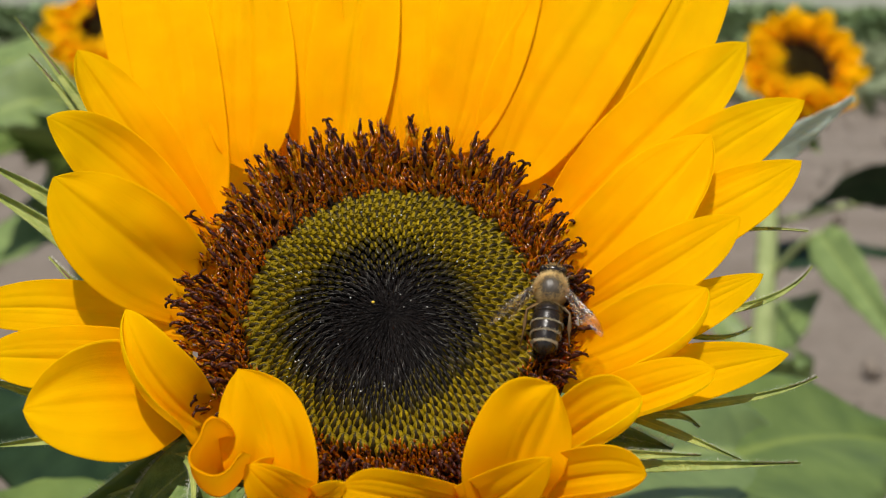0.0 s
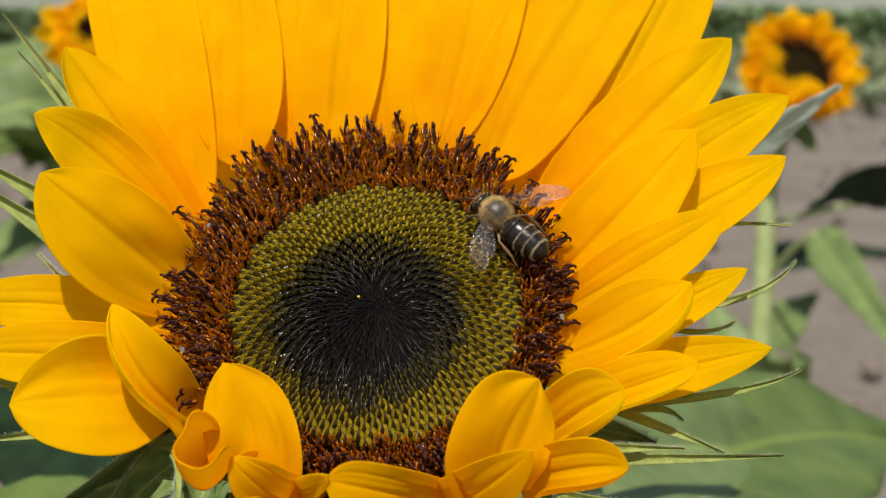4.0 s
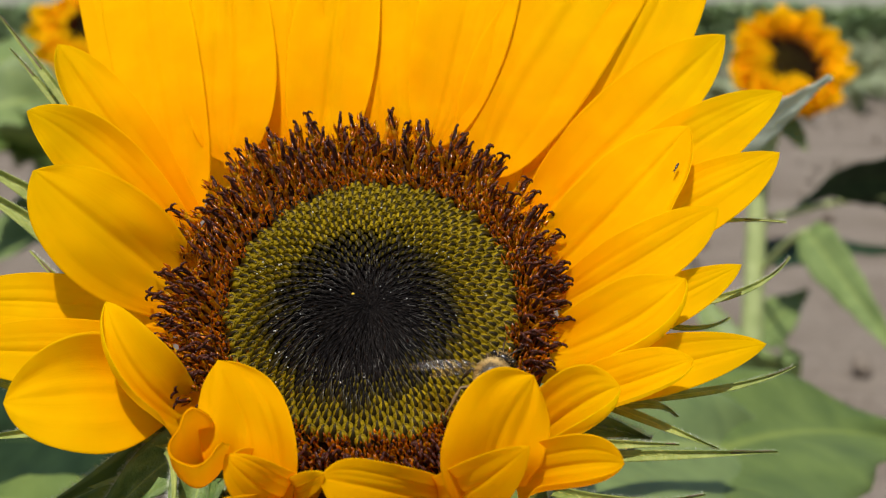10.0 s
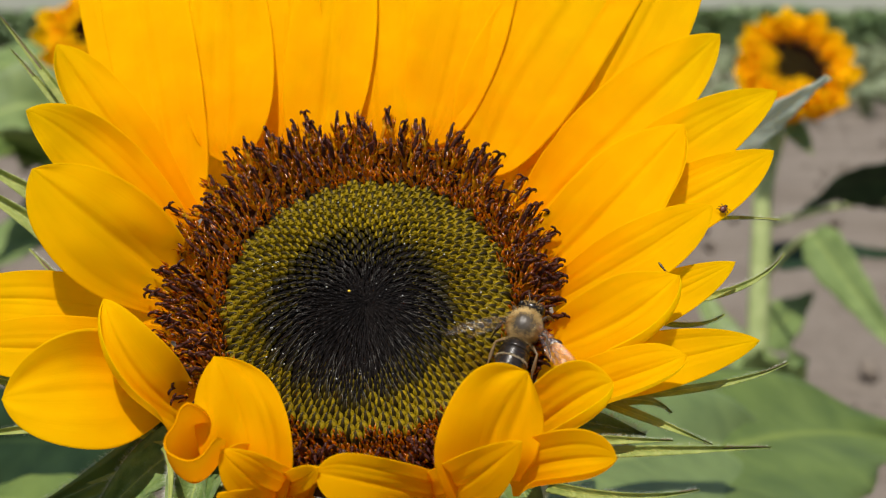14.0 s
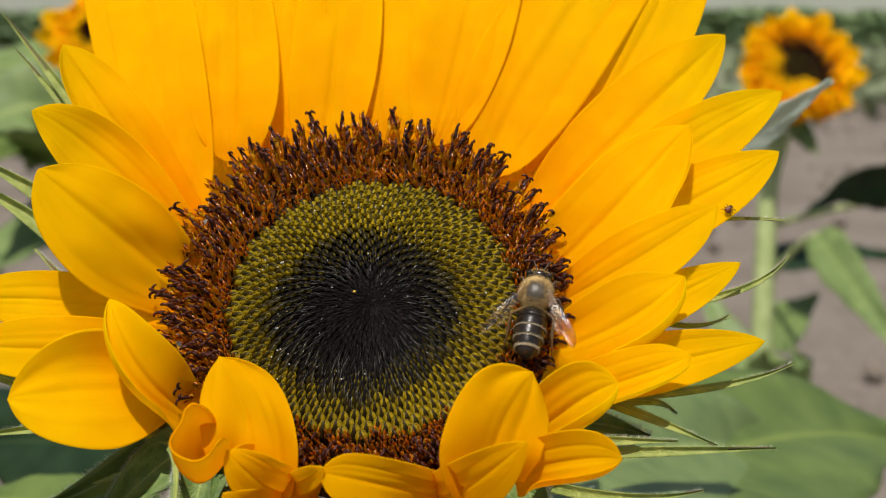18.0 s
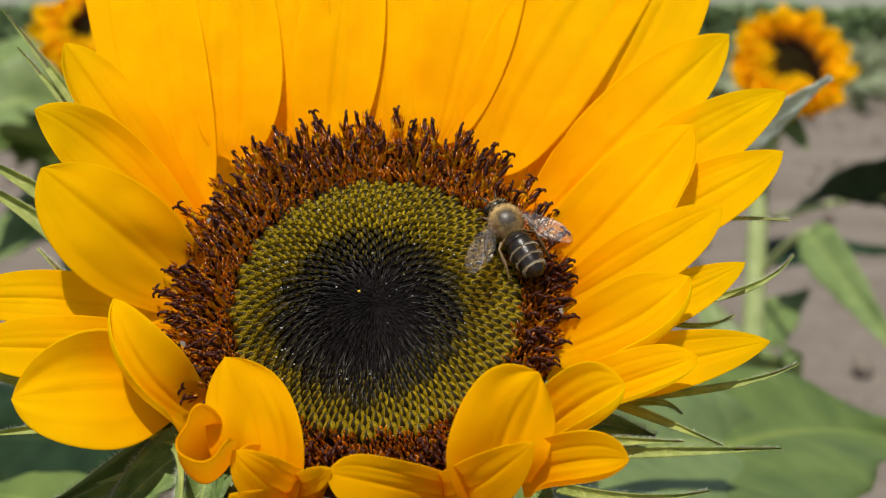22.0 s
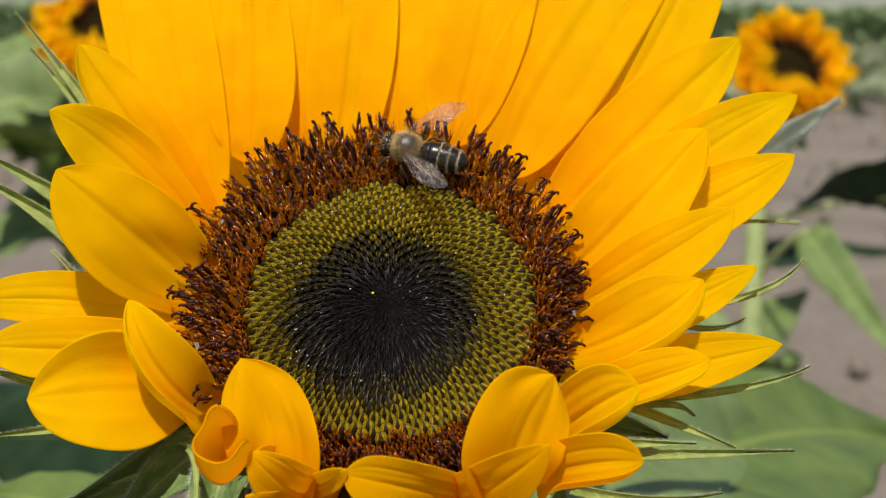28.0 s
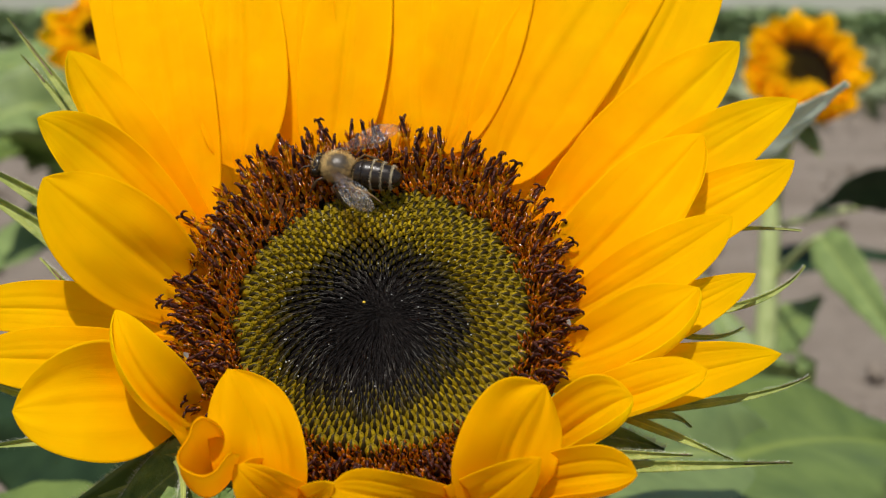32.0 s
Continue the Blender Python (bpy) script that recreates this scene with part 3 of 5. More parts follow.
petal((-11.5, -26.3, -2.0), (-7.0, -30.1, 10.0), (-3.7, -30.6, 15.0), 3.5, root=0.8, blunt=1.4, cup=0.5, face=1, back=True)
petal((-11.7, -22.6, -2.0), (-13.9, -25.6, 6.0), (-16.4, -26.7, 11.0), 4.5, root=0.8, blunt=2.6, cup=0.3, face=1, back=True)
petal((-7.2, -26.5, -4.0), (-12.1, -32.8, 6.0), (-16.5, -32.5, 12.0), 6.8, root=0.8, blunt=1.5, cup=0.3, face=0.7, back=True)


def lathe_profile(bm, profile, seg, slot=0):
    rings = [[bm.verts.new((r * MM * math.cos(2 * math.pi * k / seg), r * MM * math.sin(2 * math.pi * k / seg), z * MM)) for k in range(seg)] for r, z in profile]
    for i in range(len(rings) - 1):
        for k in range(seg):
            bm.faces.new((rings[i][k], rings[i][(k + 1) % seg], rings[i + 1][(k + 1) % seg], rings[i + 1][k])).material_index = slot
    bm.faces.new(rings[0])
    bm.faces.new(rings[-1][::-1])


def ring_edge(a):
    """How far the ring of open florets reaches, mm."""
    return 29.3 - 2.4 * math.cos(a) ** 2 + 0.7 * math.cos(a - 2.0) + 2.3 * max(0.0, math.cos(a - 2.5)) ** 4


def build_receptacle():
    bm = bmesh.new()
    profile = [(0.02, -1.2), (0.28, -1.1), (0.55, -0.8), (0.72, -1.6), (0.88, -2.0), (0.97, -2.8), (1.0, -4.4), (0.9, -9), (0.55, -14), (0.28, -17), (0.22, -24)]
    rings = [[bm.verts.new(Vector((q * ring_edge(a) * math.cos(a) - 0.7 * q, q * ring_edge(a) * math.sin(a) + 1.1 * q, z)) * MM) for a in (2 * math.pi * k / 72 for k in range(72))] for q, z in profile]
    for i, (r0, r1) in enumerate(zip(rings, rings[1:])):
        for k in range(72):
            bm.faces.new((r0[k], r0[(k + 1) % 72], r1[(k + 1) % 72], r1[k])).material_index = 1 if 3 <= i <= 6 else 0
    bm.faces.new(rings[0])
    bm.faces.new(rings[-1][::-1])
    part("receptacle", bm, (CORE, BED), flower, "dark floret bed")


def disc_height(r):
    return -0.6 + 0.5 * (r / 21) ** 2


def oval(bm, rows, seg, slot):
    """A tapering body of oval rings: x, z, half depth, half width, all mm."""
    rings = [[bm.verts.new(Vector((x + dx * math.cos(2 * math.pi * k / seg), dy * math.sin(2 * math.pi * k / seg), z)) * MM) for k in range(seg)] for x, z, dx, dy in rows]
    for i in range(len(rings) - 1):
        for k in range(seg):
            bm.faces.new((rings[i][k], rings[i][(k + 1) % seg], rings[i + 1][(k + 1) % seg], rings[i + 1][k])).material_index = slot
    bm.faces.new(rings[-1]).material_index = slot


def bud_mesh(g, seed):
    """An unopened floret, g from 0 (youngest, all dark hair) to 1 (fat olive dome), with a dark pointed scale on its outer side (+x)."""
    rnd = random.Random(seed)
    bm = bmesh.new()
    w, h = 0.27 + 0.68 * g, 1.0 + 0.5 * g
    slot = 0 if g > 0.55 else 2 if g > 0.2 else 1
    oval(bm, ((0, -0.8, 0.75 * w, 0.75 * w), (0, 0.4 * h, w, w), (-0.02, 0.72 * h, 0.9 * w, 0.9 * w), (-0.05, 0.9 * h, 0.6 * w, 0.62 * w), (-0.08, h, 0.22 * w, 0.22 * w), (-0.1, h + 0.1, 0.05, 0.05)), 8, slot)
    q = 0.72 - 0.18 * g
    up = h + 0.22 + 1.8 * (1 - g) ** 1.3
    oval(bm, ((1.0 * w, -0.6, 0.09, q * w), (1.08 * w, 0.35 * h, 0.09, q * w), (0.98 * w, 0.75 * h, 0.07, 0.68 * q * w), (0.66 * w - 0.2 * (1 - g), 0.5 * (h + up), 0.06, 0.36 * q * w), (0.10 * w - 0.9 * (1 - g), up, 0.02, 0.02)), 6, 3 if g > 0.5 else 1)
    if g > 0.55:
        for k in range(5):
            a = k * 1.2566 + 0.4
            c, q = math.cos(a), math.sin(a)
            tube(bm, [Vector((0.80 * w * c, 0.80 * w * q, 0.62 * h)) * MM, Vector((0.5 * w * c - 0.04, 0.5 * w * q, 0.98 * h)) * MM, Vector((0.1 * w * c - 0.08, 0.1 * w * q, h + 0.12)) * MM], [0.16 * w * MM, 0.15 * w * MM, 0.03 * MM], 4, 0)
    for k in range(7 if g < 0.35 else 4 if g < 0.6 else 0):
        a, q = rnd.uniform(0, 6.283), rnd.uniform(0.2, 0.55)
        x, y = q * math.cos(a), q * math.sin(a)
        tube(bm, [Vector((x, y, 0)) * MM, Vector((x * 1.2, y * 1.2, 1.3)) * MM, Vector((x - rnd.uniform(0.5, 1.2), y * 0.8 + rnd.uniform(-0.4, 0.4), rnd.uniform(2.0, 3.4))) * MM], [0.075 * MM, 0.065 * MM, 0.012 * MM], 4, 4 if rnd.random() < 0.16 else 1)
    return bm


def lean_matrix(r, a, z, lean, size, spin=0.0):
    """+x of the piece points outward; a positive lean tips it toward the rim."""
    return (Matrix.Translation((r * MM * math.cos(a), r * MM * math.sin(a), z * MM)) @ Matrix.Rotation(a + spin, 4, "Z")
            @ Matrix.Rotation(lean, 4, "Y") @ Matrix.Diagonal((size, size, size, 1)))


GOLDEN = math.pi * (3 - math.sqrt(5))


def build_buds():
    rnd = random.Random(11)
    total, edge = 980, 20.8
    kinds = [mesh_of("bud", bud_mesh(k / 11, 40 + k), (OLIVE, BUD_DARK, OLIVE_DEEP, SCALE, BUD_HAIR)) for k in range(12)]
    rest = []
    for n in range(total):
        r = edge * ((n + 0.5) / total) ** 0.72
        a = n * GOLDEN
        young = math.hypot(r * math.cos(a) + 1.4, r * math.sin(a) + 1.6)
        g = min(1.0, max(0.0, (young - 6.0) / 13.8 + rnd.uniform(-0.07, 0.07)))
        lean = -radians(14 + (36 - 22 * g) * min(1, r / 5)) + rnd.uniform(-0.06, 0.06)
        size = (0.58 + 0.48 * r / edge) * rnd.uniform(0.96, 1.04)
        m = lean_matrix(r, a, disc_height(r), lean, size, rnd.uniform(-0.08, 0.08))
        kind = kinds[round(g * 11)]
        if n >= total - 300:
            shared("bud", kind, flower, m)
        else:
            rest.append((kind, m))
    joined("young_buds", rest, (OLIVE, BUD_DARK, OLIVE_DEEP, SCALE, BUD_HAIR), flower, "tiny dark unopened buds")
    # small white balls added as the sun's glints among the buds
    beads = bmesh.new()
    for k in range(80):
        r, a = 17.5 * math.sqrt(rnd.random()), rnd.uniform(0, 6.283)
        ball(beads, Vector((r * math.cos(a), r * math.sin(a), disc_height(r) + 2.1)) * MM, *[rnd.uniform(0.05, 0.15) * MM] * 3, u=6, v=4)
    tagged(part("resin_drops", beads, GLINT, flower, "tiny white beads standing in for glints"), kind="stuff")
    bm = bmesh.new()
    ball(bm, Vector((-2.4, 1.1, 2.3)) * MM, 0.24 * MM, 0.19 * MM, 0.17 * MM)
    part("pollen_grain", bm, POLLEN, flower)


def floret_mesh(seed, stage):
    """A disc floret: amber tube with five red teeth, closed at stage 0; later a dark stamen column with a hooked end."""
    rnd = random.Random(seed)
    bm = bmesh.new()
    seg = 8
    rings = [[bm.verts.new(Vector((w * math.cos(k * 0.7854), w * math.sin(k * 0.7854), h)) * MM) for k in range(seg)] for h, w in ((-1.0, 0.36), (0.8, 0.42), (1.7, 0.54))]
    for i in range(2):
        for k in range(seg):
            bm.faces.new((rings[i][k], rings[i][(k + 1) % seg], rings[i + 1][(k + 1) % seg], rings[i + 1][k])).material_index = 0
    bm.faces.new(rings[2]).material_index = 1
    for k in range(5):
        a = k * 1.2566 + rnd.uniform(-0.15, 0.15)
        rm, rt = ((0.74, 0.72), (0.78, 0.85), (0.85, 1.15))[stage]
        rm, rt, up = rm * rnd.uniform(0.9, 1.1), rt * rnd.uniform(0.7, 1.3), rnd.uniform(2.9, 3.9)

        def at(r, da, h):
            return bm.verts.new(Vector((r * math.cos(a + da), r * math.sin(a + da), h)) * MM)
        bl, br, ml, mr, tip, core = at(0.53, -0.62, 1.5), at(0.53, 0.62, 1.5), at(rm, -0.42, 2.35), at(rm, 0.42, 2.35), at(rt, 0, up), at(rm - 0.22, 0, 2.3)
        for q, slot in (((bl, br, mr, ml), 0), ((ml, mr, tip), 2), ((ml, tip, core), 2), ((tip, mr, core), 2), ((bl, ml, core), 0), ((mr, br, core), 0)):
            bm.faces.new(q).material_index = slot
    if stage == 0:
        ball(bm, Vector((0, 0, 2.0)) * MM, 0.34 * MM, 0.34 * MM, rnd.uniform(0.4, 0.8) * MM, 1, 8, 6)
    else:
        top = 3.5 + 0.4 * (stage - 1) + rnd.uniform(-0.5, 0.6)
        bend = rnd.uniform(-0.35, 0.35)
        knots = [(0, 0, 1.5), (0.05, bend * 0.3, 2.4), (0.12, bend * 0.7, top - 0.7), (0.18, bend, top)]
        tube(bm, [Vector(p) * MM for p in knots], [r * MM for r in (0.34, 0.38, 0.36, 0.26)], 7, 1)
        a = rnd.uniform(-0.35, 0.35)
        for turn in ((0.0,) if stage == 1 or rnd.random() < 0.4 else (0.0, 3.14 + rnd.uniform(-0.4, 0.4))):
            c, q, e = math.cos(a + turn), math.sin(a + turn), rnd.uniform(0.9, 1.35)
            lobe = [(0.18, bend, top - 0.1), (0.18 + 0.22 * c * e, bend + 0.22 * q * e, top + 0.34), (0.18 + 0.62 * c * e, bend + 0.62 * q * e, top + 0.46), (0.18 + 0.98 * c * e, bend + 0.98 * q * e, top + 0.22), (0.18 + 1.12 * c * e, bend + 1.12 * q * e, top - 0.12)]
            tube(bm, [Vector(p) * MM for p in lobe], [r * MM for r in (0.24, 0.24, 0.23, 0.18, 0.04)], 6, 1)
    return mesh_of("floret", bm, (COROLLA, STAMEN, TOOTH))


def build_florets():
    rnd = random.Random(21)
    stages = {s: [floret_mesh(30 + 9 * s + k, s) for k in range(9)] for s in (0, 1, 2)}
    count = 690
    extra = []
    for n in range(count):
        f = (n + 0.5) / count
        a = (n + 700) * GOLDEN
        far = ring_edge(a)
        r = math.sqrt(20.4 ** 2 + f * (far ** 2 - 20.4 ** 2)) + rnd.uniform(-0.15, 0.15)
        pick = rnd.random()
        stage = 0 if f < 0.17 + rnd.uniform(-0.06, 0.06) or pick < 0.40 else 2 if f > 0.36 + rnd.uniform(-0.2, 0.2) else 1
        lean = radians(6 + 44 * f) * (1 - 0.55 * max(0.0, -math.sin(a))) + rnd.uniform(-0.15, 0.15)
        m = (Matrix.Translation((-0.9 * f * MM, 1.5 * f * MM, 0))
             @ lean_matrix(r, a, -0.9 - 1.0 * f * f - (0.5 if stage == 0 and f > 0.16 else 0), lean, rnd.uniform(0.80, 1.0), rnd.uniform(-3.1, 3.1) if stage == 0 else rnd.uniform(-0.4, 0.4)))
        if n % 3 == 0:
            shared("floret", rnd.choice(stages[stage]), flower, m)
        else:
            extra.append((rnd.choice(stages[stage]), m))
    joined("crowded_florets", extra, (COROLLA, STAMEN, TOOTH), flower, "dark open florets")


build_receptacle()


# green bracts behind the petals, with drawn-out tips and pale hairs
def bract(base, mid, tip, width, seed, dry=4, mat=None, fine=16):
    """A pointed bract from base over mid to tip, mm in the flower's space; dry: how many of its 24 steps are a dead tip."""
    rnd = random.Random(seed)
    b, m, t = Vector(base), Vector(mid), Vector(tip)
    c = m * 2 - (b + t) / 2
    toward = Vector((0.04, -0.45, 0.9))
    spine, sides, normals, widths, edge = [], [], [], [], []
    for i in range(25):
        s = i / 24
        d = ((c - b) * (1 - s) + (t - c) * s).normalized()
        nrm = (toward - d * toward.dot(d)).normalized()
        side = nrm.cross(d).normalized()
        w = (1 - s) ** 0.8 * (0.75 + 0.25 * math.sin(3 * s))
        spine.append(bezier(b, c, t, s) * MM)
        sides.append(side)
        normals.append(nrm)
        widths.append(max(0.14, w * width * 0.5) * MM)
        for k in range(fine if i else 0):
            sg = rnd.choice((-1, 1))
            v, u = 1 if rnd.random() < 0.5 else rnd.random(), rnd.random()
            edge.append((spine[-1].lerp(spine[-2], u) + side * widths[-1] * sg * v, side * sg * v + nrm * rnd.uniform(0, 1) + d * rnd.uniform(-0.2, 0.9)))
    bm = bmesh.new()
    blade(bm, spine, sides, normals, widths, 6, lambda s, v: width * MM * 0.30 * abs(v) ** 1.4, 0.45 * MM)
    ob = part("bract", bm, mat or BRACT, flower, "green hairy pointed bract")
    if dry:
        tb = bmesh.new()
        tube(tb, spine[-dry:], [min(max(k * 1.25, 0.21 * MM), 0.38 * MM) for k in widths[-dry:-1]] + [0.06 * MM], 6)
        part("bract_tip", tb, TIP_DARK, ob, "thin dry dark tip")
    hb = bmesh.new()
    hairs(hb, edge, (1.2 if fine > 20 else 0.55) * MM, (0.024 if fine > 20 else 0.017) * MM, rnd)
    tagged(part("hairs", hb, HAIR, ob), kind="stuff")


bract((-48.8, 39.9, -8.0), (-53.6, 45.7, -4.0), (-63.9, 59.1, -3.0), 2.7, 1, 11)
bract((-49.6, 38.8, -8.0), (-54.4, 44.4, -5.0), (-60.9, 52.1, -4.0), 2.0, 2, 9)
bract((-50.1, 22.4, -8.0), (-55.1, 24.9, -4.0), (-65.2, 30.8, -3.0), 3.8, 3, 0)
bract((-45.2, 12.5, -8.0), (-52.8, 18.6, -4.0), (-66.3, 27.1, -3.0), 4.4, 4, 0)
bract((-46.4, 8.6, -8.0), (-49.2, 11.0, -6.0), (-52.6, 14.5, -6.0), 1.3, 5, 14)
bract((-44.8, -9.3, -8.0), (-51.0, -8.0, -6.0), (-59.8, -5.4, -6.0), 3.4, 6, 0)
bract((-42.6, -13.4, -8.0), (-47.5, -16.1, -4.0), (-57.4, -17.6, -3.0), 2.4, 7, 0)
bract((49.0, 17.5, -8.0), (54.6, 16.7, -6.0), (61.1, 16.1, -6.0), 0.9, 8, 12)
bract((47.6, 3.5, -7.0), (55.3, 5.0, -5.0), (60.3, 8.9, -4.0), 1.5, 9, 8)
bract((42.5, 0.2, -8.0), (47.0, -1.2, -6.0), (51.0, 0.2, -6.0), 1.1, 10, 6)
bract((36.7, -11.2, -8.0), (49.6, -12.0, -3.0), (58.2, -9.6, -2.0), 1.7, 11, 7)
bract((31.8, -12.9, -7.0), (38.1, -14.3, -3.0), (41.8, -16.3, -3.0), 2.2, 12, 4)
bract((31.8, -12.0, -7.0), (39.7, -18.1, -2.0), (46.6, -22.0, -1.0), 2, 13, 3)
bract((29.0, -19.1, -5.0), (34.9, -20.6, -2.0), (41.5, -20.8, -2.0), 1.9, 14, 4)
bract((28.3, -20.1, -7.0), (41.5, -22.6, -1.0), (54.0, -22.9, -0.0), 2.2, 15, 7)
bract((24.9, -25.4, -6.0), (34.3, -29.0, -1.0), (44.0, -28.6, -0.0), 2.2, 16, 4)
bract((28.5, -15.0, -8.0), (33.3, -15.3, -9.0), (38.8, -16.9, -9.0), 5, 17, 0, BRACT_SHADED, 40)
bract((-26.9, -15.1, -8.0), (-36.1, -20.5, -10.0), (-48.5, -25.4, -12.0), 9, 18, 0, LEAF, 70)
bract((-26.6, -17.7, -8.0), (-32.5, -22.7, -8.0), (-39.3, -31.5, -8.0), 10, 19, 0, BRACT_SHADED, 70)
bract((-27.5, -20.2, -2.0), (-25.1, -26.0, 2.0), (-24.8, -35.6, 3.0), 1.3, 20, 0)
# fills the shaded gap below the funnel petal with the darkened green
bract((-23.5, -22.0, -7.0), (-24.6, -28.0, -7.0), (-26.0, -40.0, -7.0), 10, 29, 0, BRACT_SHADED, 70)
bract((-27.2, -17.7, -7.0), (-31.0, -17.0, -5.0), (-33.8, -17.8, -5.0), 2.4, 21, 0)
bract((-28.4, -20.2, -10.0), (-39.2, -22.6, -12.0), (-47.1, -22.7, -14.0), 6, 22, 0)
bract((-19.3, -18.7, -8.0), (-20.5, -23.7, -8.0), (-21.4, -31.9, -8.0), 9, 23, 0, BRACT_SHADED, 40)
bract((-11.1, -21.4, -8.0), (-10.1, -25.6, -8.0), (-9.7, -33.6, -8.0), 10, 24, 0, BRACT_SHADED, 40)
bract((-1.6, -23.3, -8.0), (-0.7, -27.4, -8.0), (0.3, -34.6, -8.0), 10, 25, 0, BRACT_SHADED, 40)
bract((9.4, -22.7, -8.0), (11.0, -26.8, -8.0), (13.2, -34.0, -8.0), 10, 26, 0, BRACT_SHADED, 40)
bract((18.9, -21.2, -8.0), (21.8, -26.2, -8.0), (25.4, -32.7, -8.0), 9, 27, 0, BRACT_SHADED, 40)
bract((27.7, -17.5, -9.0), (32.5, -16.4, -10.0), (36.4, -18.2, -10.0), 4, 28, 0, BRACT_SHADED, 40)


def build_stem():
    bm = bmesh.new()
    pts = [to_flower(p) for p in ((0.0, 0.013, 1.19), (0.0, 0.035, 1.165), (0.002, 0.05, 1.10), (0.004, 0.055, 0.9), (0.0, 0.05, 0.5), (0, 0.05, 0.0))]
    tube(bm, pts, [0.008, 0.0085, 0.009, 0.010, 0.012, 0.015], 12)
    part("stem", bm, STEM, flower, "thick pale green stem")


def petiole(way, owner):
    """A leaf stalk along three places in the owner's space."""
    bm = bmesh.new()
    a, b, c = (Vector(p) for p in way)
    tube(bm, [bezier(a, b, c, k / 8) for k in range(9)], [0.0034 - 0.0001 * k for k in range(9)], 8)
    part("petiole", bm, STEM, owner)


def flower_leaf(base, ctrl, tip, width, mat, roll=0, seed=0, label=""):
    b = Vector(base)
    foot = Vector((0.003, 0.055, min(1.10, b.z - 0.05)))
    petiole([to_flower(p) for p in (foot, (foot + b) / 2 + Vector((0, 0, 0.012)), b)], flower)
    return part("leaf", leaf_bm(to_flower(base), to_flower(ctrl), to_flower(tip), width, roll, seed), mat, flower, label)


build_stem()
pale_leaf = flower_leaf((0.0793, 0.1431, 1.2098), (0.0899, 0.1346, 1.2205), (0.0984, 0.1257, 1.2284), 0.0072, LEAF_PALE, 50, 1, "grey-green leaf tip")
flower_leaf((0.0241, 0.0917, 1.1380), (0.0770, 0.2113, 1.1263), (0.1380, 0.2859, 1.0852), 0.075, LEAF_GREY, 0, 2, "broad pale green leaf")
flower_leaf((0.0397, 0.1289, 1.1166), (0.1239, 0.2899, 1.1110), (0.1994, 0.3352, 1.0764), 0.085, LEAF, -15, 3, "broad green leaf")
flower_leaf((-0.0594, 0.1193, 1.1201), (-0.0889, 0.1403, 1.1252), (-0.1154, 0.1594, 1.1176), 0.022, LEAF, 10, 4, "broad green leaf")
# low leaf, its shade put into the colour
flower_leaf((-0.0677, 0.1902, 1.1205), (-0.1073, 0.2298, 1.1149), (-0.1586, 0.2678, 1.0989), 0.055, LEAF_SHADED, -10, 5, "dark shaded leaf")


